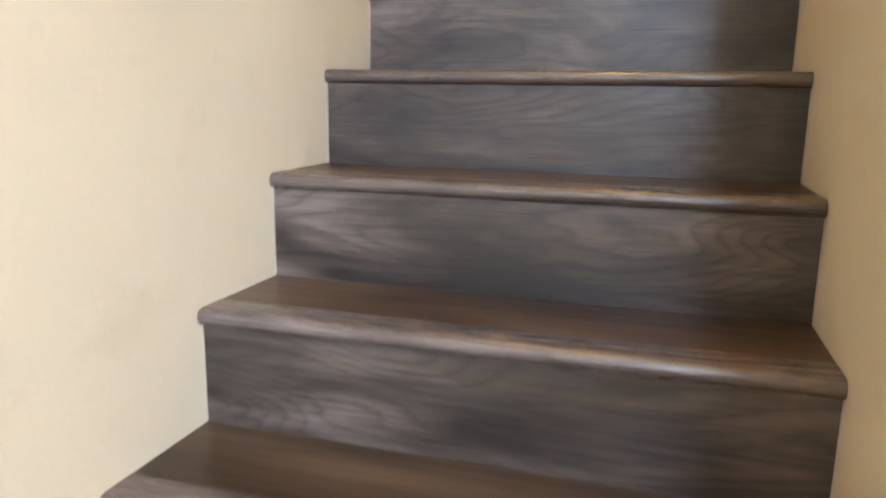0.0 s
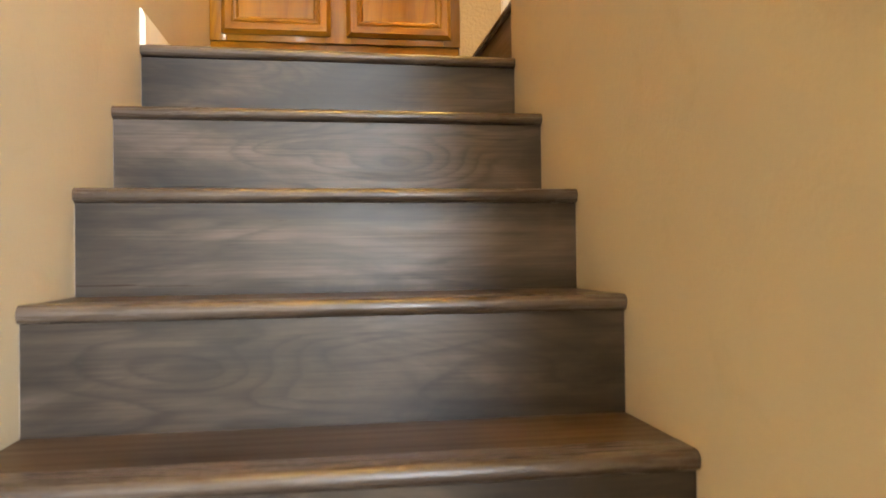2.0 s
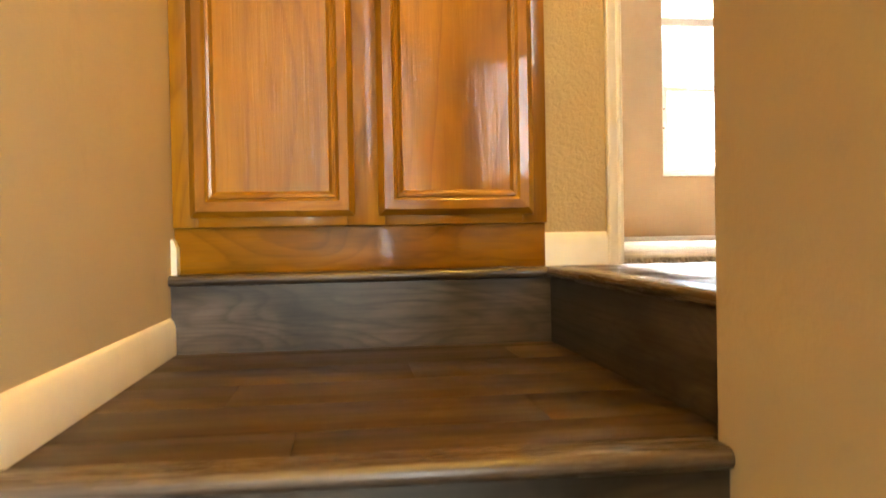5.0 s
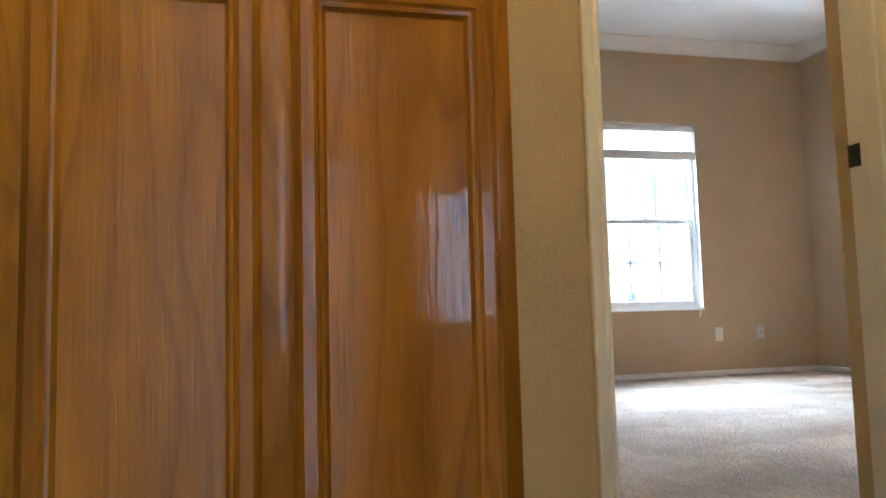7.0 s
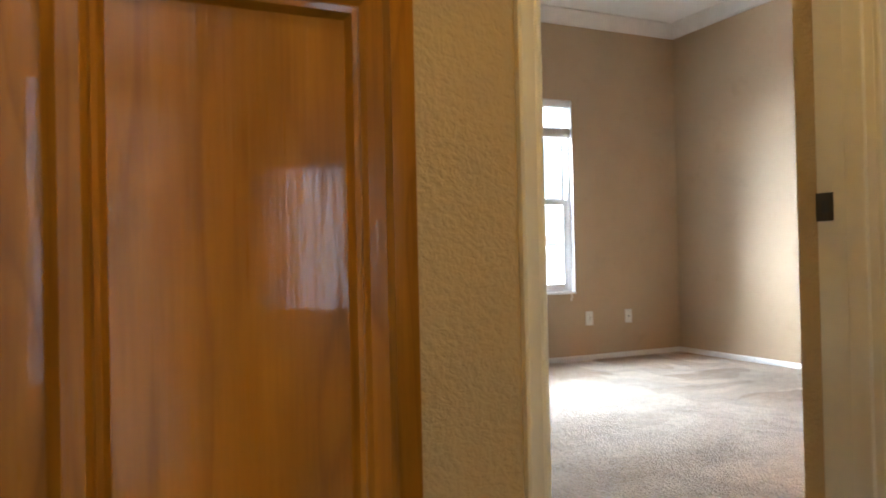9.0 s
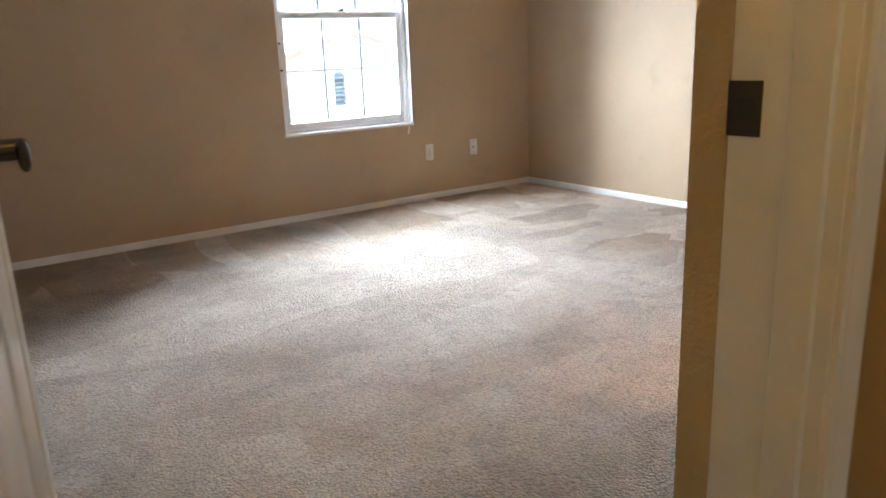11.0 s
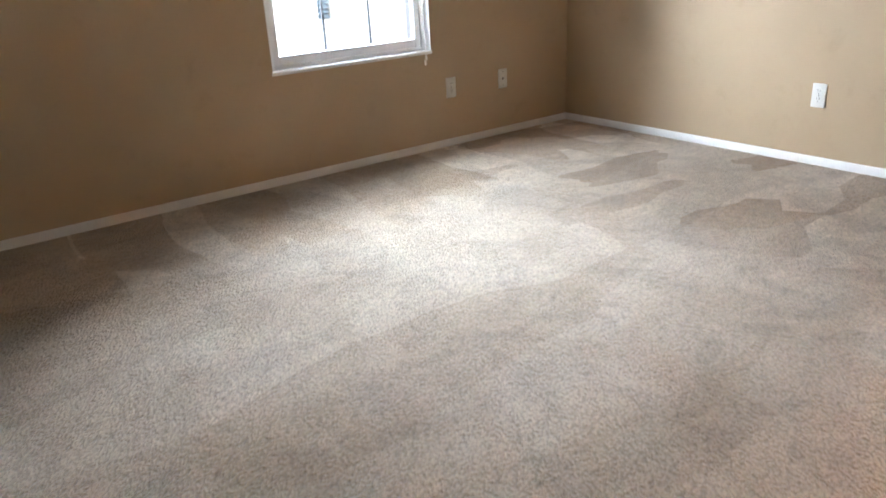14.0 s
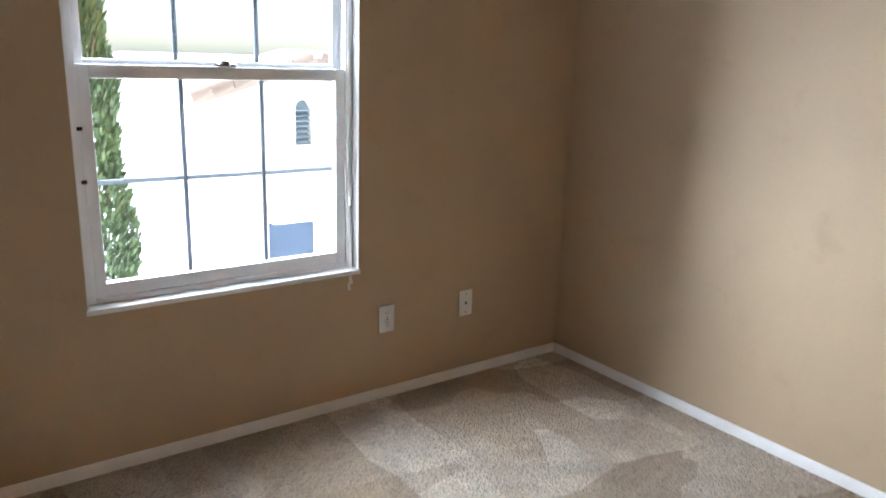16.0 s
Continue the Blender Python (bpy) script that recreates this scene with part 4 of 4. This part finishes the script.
PEAK, SLOPE = 1.46, 0.31
XA, XB = 5.34, 7.88
PX = 6.61
AX0, AX1, AZ0, AZ1 = 6.455, 6.67, 0.52, 1.06      # arched vent
QX0, QX1, QZ0, QZ1 = 6.08, 6.77, -1.60, -0.39    # window with a deep surround


def roof_z(x):
    return PEAK - abs(x - PX) * SLOPE


bm = bmesh.new()
# gable wall in strips round its openings
xs = [XA, QX0, AX0, AX1, QX1, XB]
for a, b in zip(xs, xs[1:]):
    holes = []
    if QX0 <= a and b <= QX1:
        holes.append((QZ0, QZ1))
    if AX0 <= a and b <= AX1:
        holes.append((AZ0, AZ1))
    z = GROUND
    for lo, hi in holes:
        bm_box(bm, a, b, HY, HY + 0.25, z, lo)
        z = hi
    mid = [PX] if a < PX < b else []
    prof = [(a, z), (b, z), (b, roof_z(b))] + [(m, roof_z(m)) for m in mid] + [(a, roof_z(a))]
    bm_prism(bm, prof, "y", HY, HY + 0.25)
hpart("wall", bm, STUCCO)
hpart("side_wall", bm_box(bmesh.new(), XA, XA + 0.25, HY + 0.252, HY + 9, GROUND, roof_z(XA) - 0.02), STUCCO)
hpart("side_wall", bm_box(bmesh.new(), XB - 0.25, XB, HY + 0.252, HY + 9, GROUND, roof_z(XB) - 0.02), STUCCO)
hpart("rear_wall", bm_box(bmesh.new(), XA, XB, HY + 9.002, HY + 9.2, GROUND, roof_z(XA) - 0.02), STUCCO)
for side in (-1, 1):
    e = PX + side * 1.42
    prof = [(PX, PEAK + 0.005), (e, roof_z(e) + 0.005), (e, roof_z(e) + 0.10), (PX, PEAK + 0.10)]
    roof = hpart("roof", bm_prism(bmesh.new(), prof, "y", HY - 0.30, HY + 9.4), TILE, None, "pale clay tile roof slope")
    # barrel tiles along the rake
    tile = None
    for i in range(6):
        xa = PX + side * (0.05 + i * 0.235)
        xb = xa + side * 0.26
        for row in range(5):
            yy = HY - 0.24 + row * 0.21
            a, b = Vector((xa, yy, roof_z(xa) + 0.135)), Vector((xb, yy, roof_z(xb) + 0.115))
            if tile is None:
                bt = bmesh.new()
                bm_rod(bt, (0, 0, -0.135), (0, 0, 0.135), 0.072, 12, 0.092)
                tile = part("tile", bt, TILE, roof)
                t = tile
            else:
                t = new("tile", tile.data)
                t.parent = roof
            t.matrix_local = Matrix.Translation((a + b) / 2) @ (b - a).to_track_quat("Z", "Y").to_matrix().to_4x4()
    # verge board
    prof = [(PX, PEAK - 0.10), (e, roof_z(e) - 0.10), (e, roof_z(e) + 0.004), (PX, PEAK + 0.004)]
    hpart("verge_board", bm_prism(bmesh.new(), prof, "y", HY - 0.29, HY - 0.25), STUCCO)
# arched louvre vent
vent = hpart("gable_vent", bm_box(bmesh.new(), AX0 + 0.002, AX1 - 0.002, HY + 0.12, HY + 0.16, AZ0, AZ1), BLUE, None, "arched blue-grey louvre vent")
bm = bmesh.new()
arc = [(AX0, AZ1 - 0.1075)] + [((AX0 + AX1) / 2 - 0.1075 * math.cos(a), AZ1 - 0.1075 + 0.1075 * math.sin(a)) for a in [math.pi * i / 12 for i in range(1, 12)]] + [(AX1, AZ1 - 0.1075), (AX1, AZ1 + 0.001), (AX0, AZ1 + 0.001)]
bm_prism(bm, arc, "y", HY + 0.0015, HY + 0.11)
part("arch", bm, STUCCO, vent)
for i in range(9):
    z = AZ0 + 0.03 + i * 0.066
    if z > AZ1 - 0.06:
        break
    s = part("slat", bm_box(bmesh.new(), AX0 + 0.003, AX1 - 0.003, -0.03, 0.03, -0.006, 0.006), BLUE, vent)
    s.location = (0, HY + 0.07, z)
    s.rotation_euler = (radians(35), 0, 0)
for z, hh, o in ((AZ0 - 0.10, 0.05, 0.07), (AZ0 - 0.16, 0.035, 0.03)):
    hpart("vent_sill", bm_box(bmesh.new(), AX0 - o, AX1 + o, HY - 0.05 - o * 0.4, HY - 0.001, z, z + hh, 0.008), STUCCO)
# window with a hooded surround
hw = hpart("window", bm_box(bmesh.new(), QX0 + 0.002, QX1 - 0.002, HY + 0.10, HY + 0.14, QZ0, QZ1), SHADE, None, "blue shaded window under a plaster hood")
part("frame", bm_box(bmesh.new(), QX1 - 0.05, QX1 - 0.003, HY + 0.085, HY + 0.099, QZ0, QZ1), VINYL, hw)
hpart("window_hood", bm_box(bmesh.new(), QX0 - 0.04, QX1 + 0.33, HY - 0.26, HY - 0.001, QZ1 + 0.01, QZ1 + 0.15, 0.02), STUCCO)
hpart("corbel", bm_box(bmesh.new(), XA + 0.01, XA + 0.17, HY - 0.18, HY - 0.001, 0.66, 0.84, 0.03), STUCCO)

# cypress between the houses
BARK, bn, bl, bb = material("cypress_bark", 0.9, color=(0.12, 0.08, 0.055))
LEAF, ln, ll, lb = material("cypress_leaf", 0.7)
lg = ln.new("ShaderNodeNewGeometry")
ll.new(ramp(ln, ll, lg.outputs["Random Per Island"], [(0.0, (0.030, 0.055, 0.022)), (0.6, (0.065, 0.110, 0.042)), (1.0, (0.11, 0.16, 0.065))]), lb.inputs["Base Color"])
cy = thing("cypress_tree", "tall narrow green cypress tree", "tree", (3.95, 10.0, GROUND))
bm = bm_rod(bmesh.new(), (0, 0, 0), (0.03, 0, 6.0), 0.11, 12, 0.02)
for i in range(14):
    z = 0.5 + i * 0.36
    a = i * 2.4
    bm_rod(bm, (0, 0, z), (0.28 * math.cos(a), 0.28 * math.sin(a), z + 0.55), 0.02, 6, 0.006)
part("trunk", bm, BARK, cy)
rng = random.Random(7)
verts, faces = [], []
for i in range(18000):
    h = rng.random() ** 0.9
    z = 0.25 + h * 6.6
    rad = 0.60 * (1 - h) ** 0.72 * min(1.0, 0.45 + h * 5) * (0.86 + 0.22 * noise.noise((h * 9, 0, 3)))
    a = rng.random() * 6.2832
    rr = rad * (0.55 + 0.5 * rng.random() ** 0.5) * (1 + 0.22 * noise.noise((math.cos(a) * 2, math.sin(a) * 2, h * 14)))
    p = Vector((rr * math.cos(a), rr * math.sin(a), z))
    up = Vector((math.cos(a) * 0.5 + rng.uniform(-.3, .3), math.sin(a) * 0.5 + rng.uniform(-.3, .3), 1)).normalized()
    side = up.cross(Vector((rng.uniform(-1, 1), rng.uniform(-1, 1), rng.uniform(-.4, .4)))).normalized()
    ln_, wd_ = rng.uniform(0.05, 0.12), rng.uniform(0.010, 0.020)
    n0 = len(verts)
    verts += [p - side * wd_ * 0.5, p + up * ln_ * 0.5 - side * wd_, p + up * ln_, p + up * ln_ * 0.5 + side * wd_, p + side * wd_ * 0.5]
    faces.append((n0, n0 + 1, n0 + 2, n0 + 3, n0 + 4))
me = bpy.data.meshes.new("crown")
me.from_pydata(verts, [], faces)
me.materials.append(LEAF)
co = new("crown", me)
co.parent = cy
tagged(co, "dense dark green cypress foliage", kind="stuff")
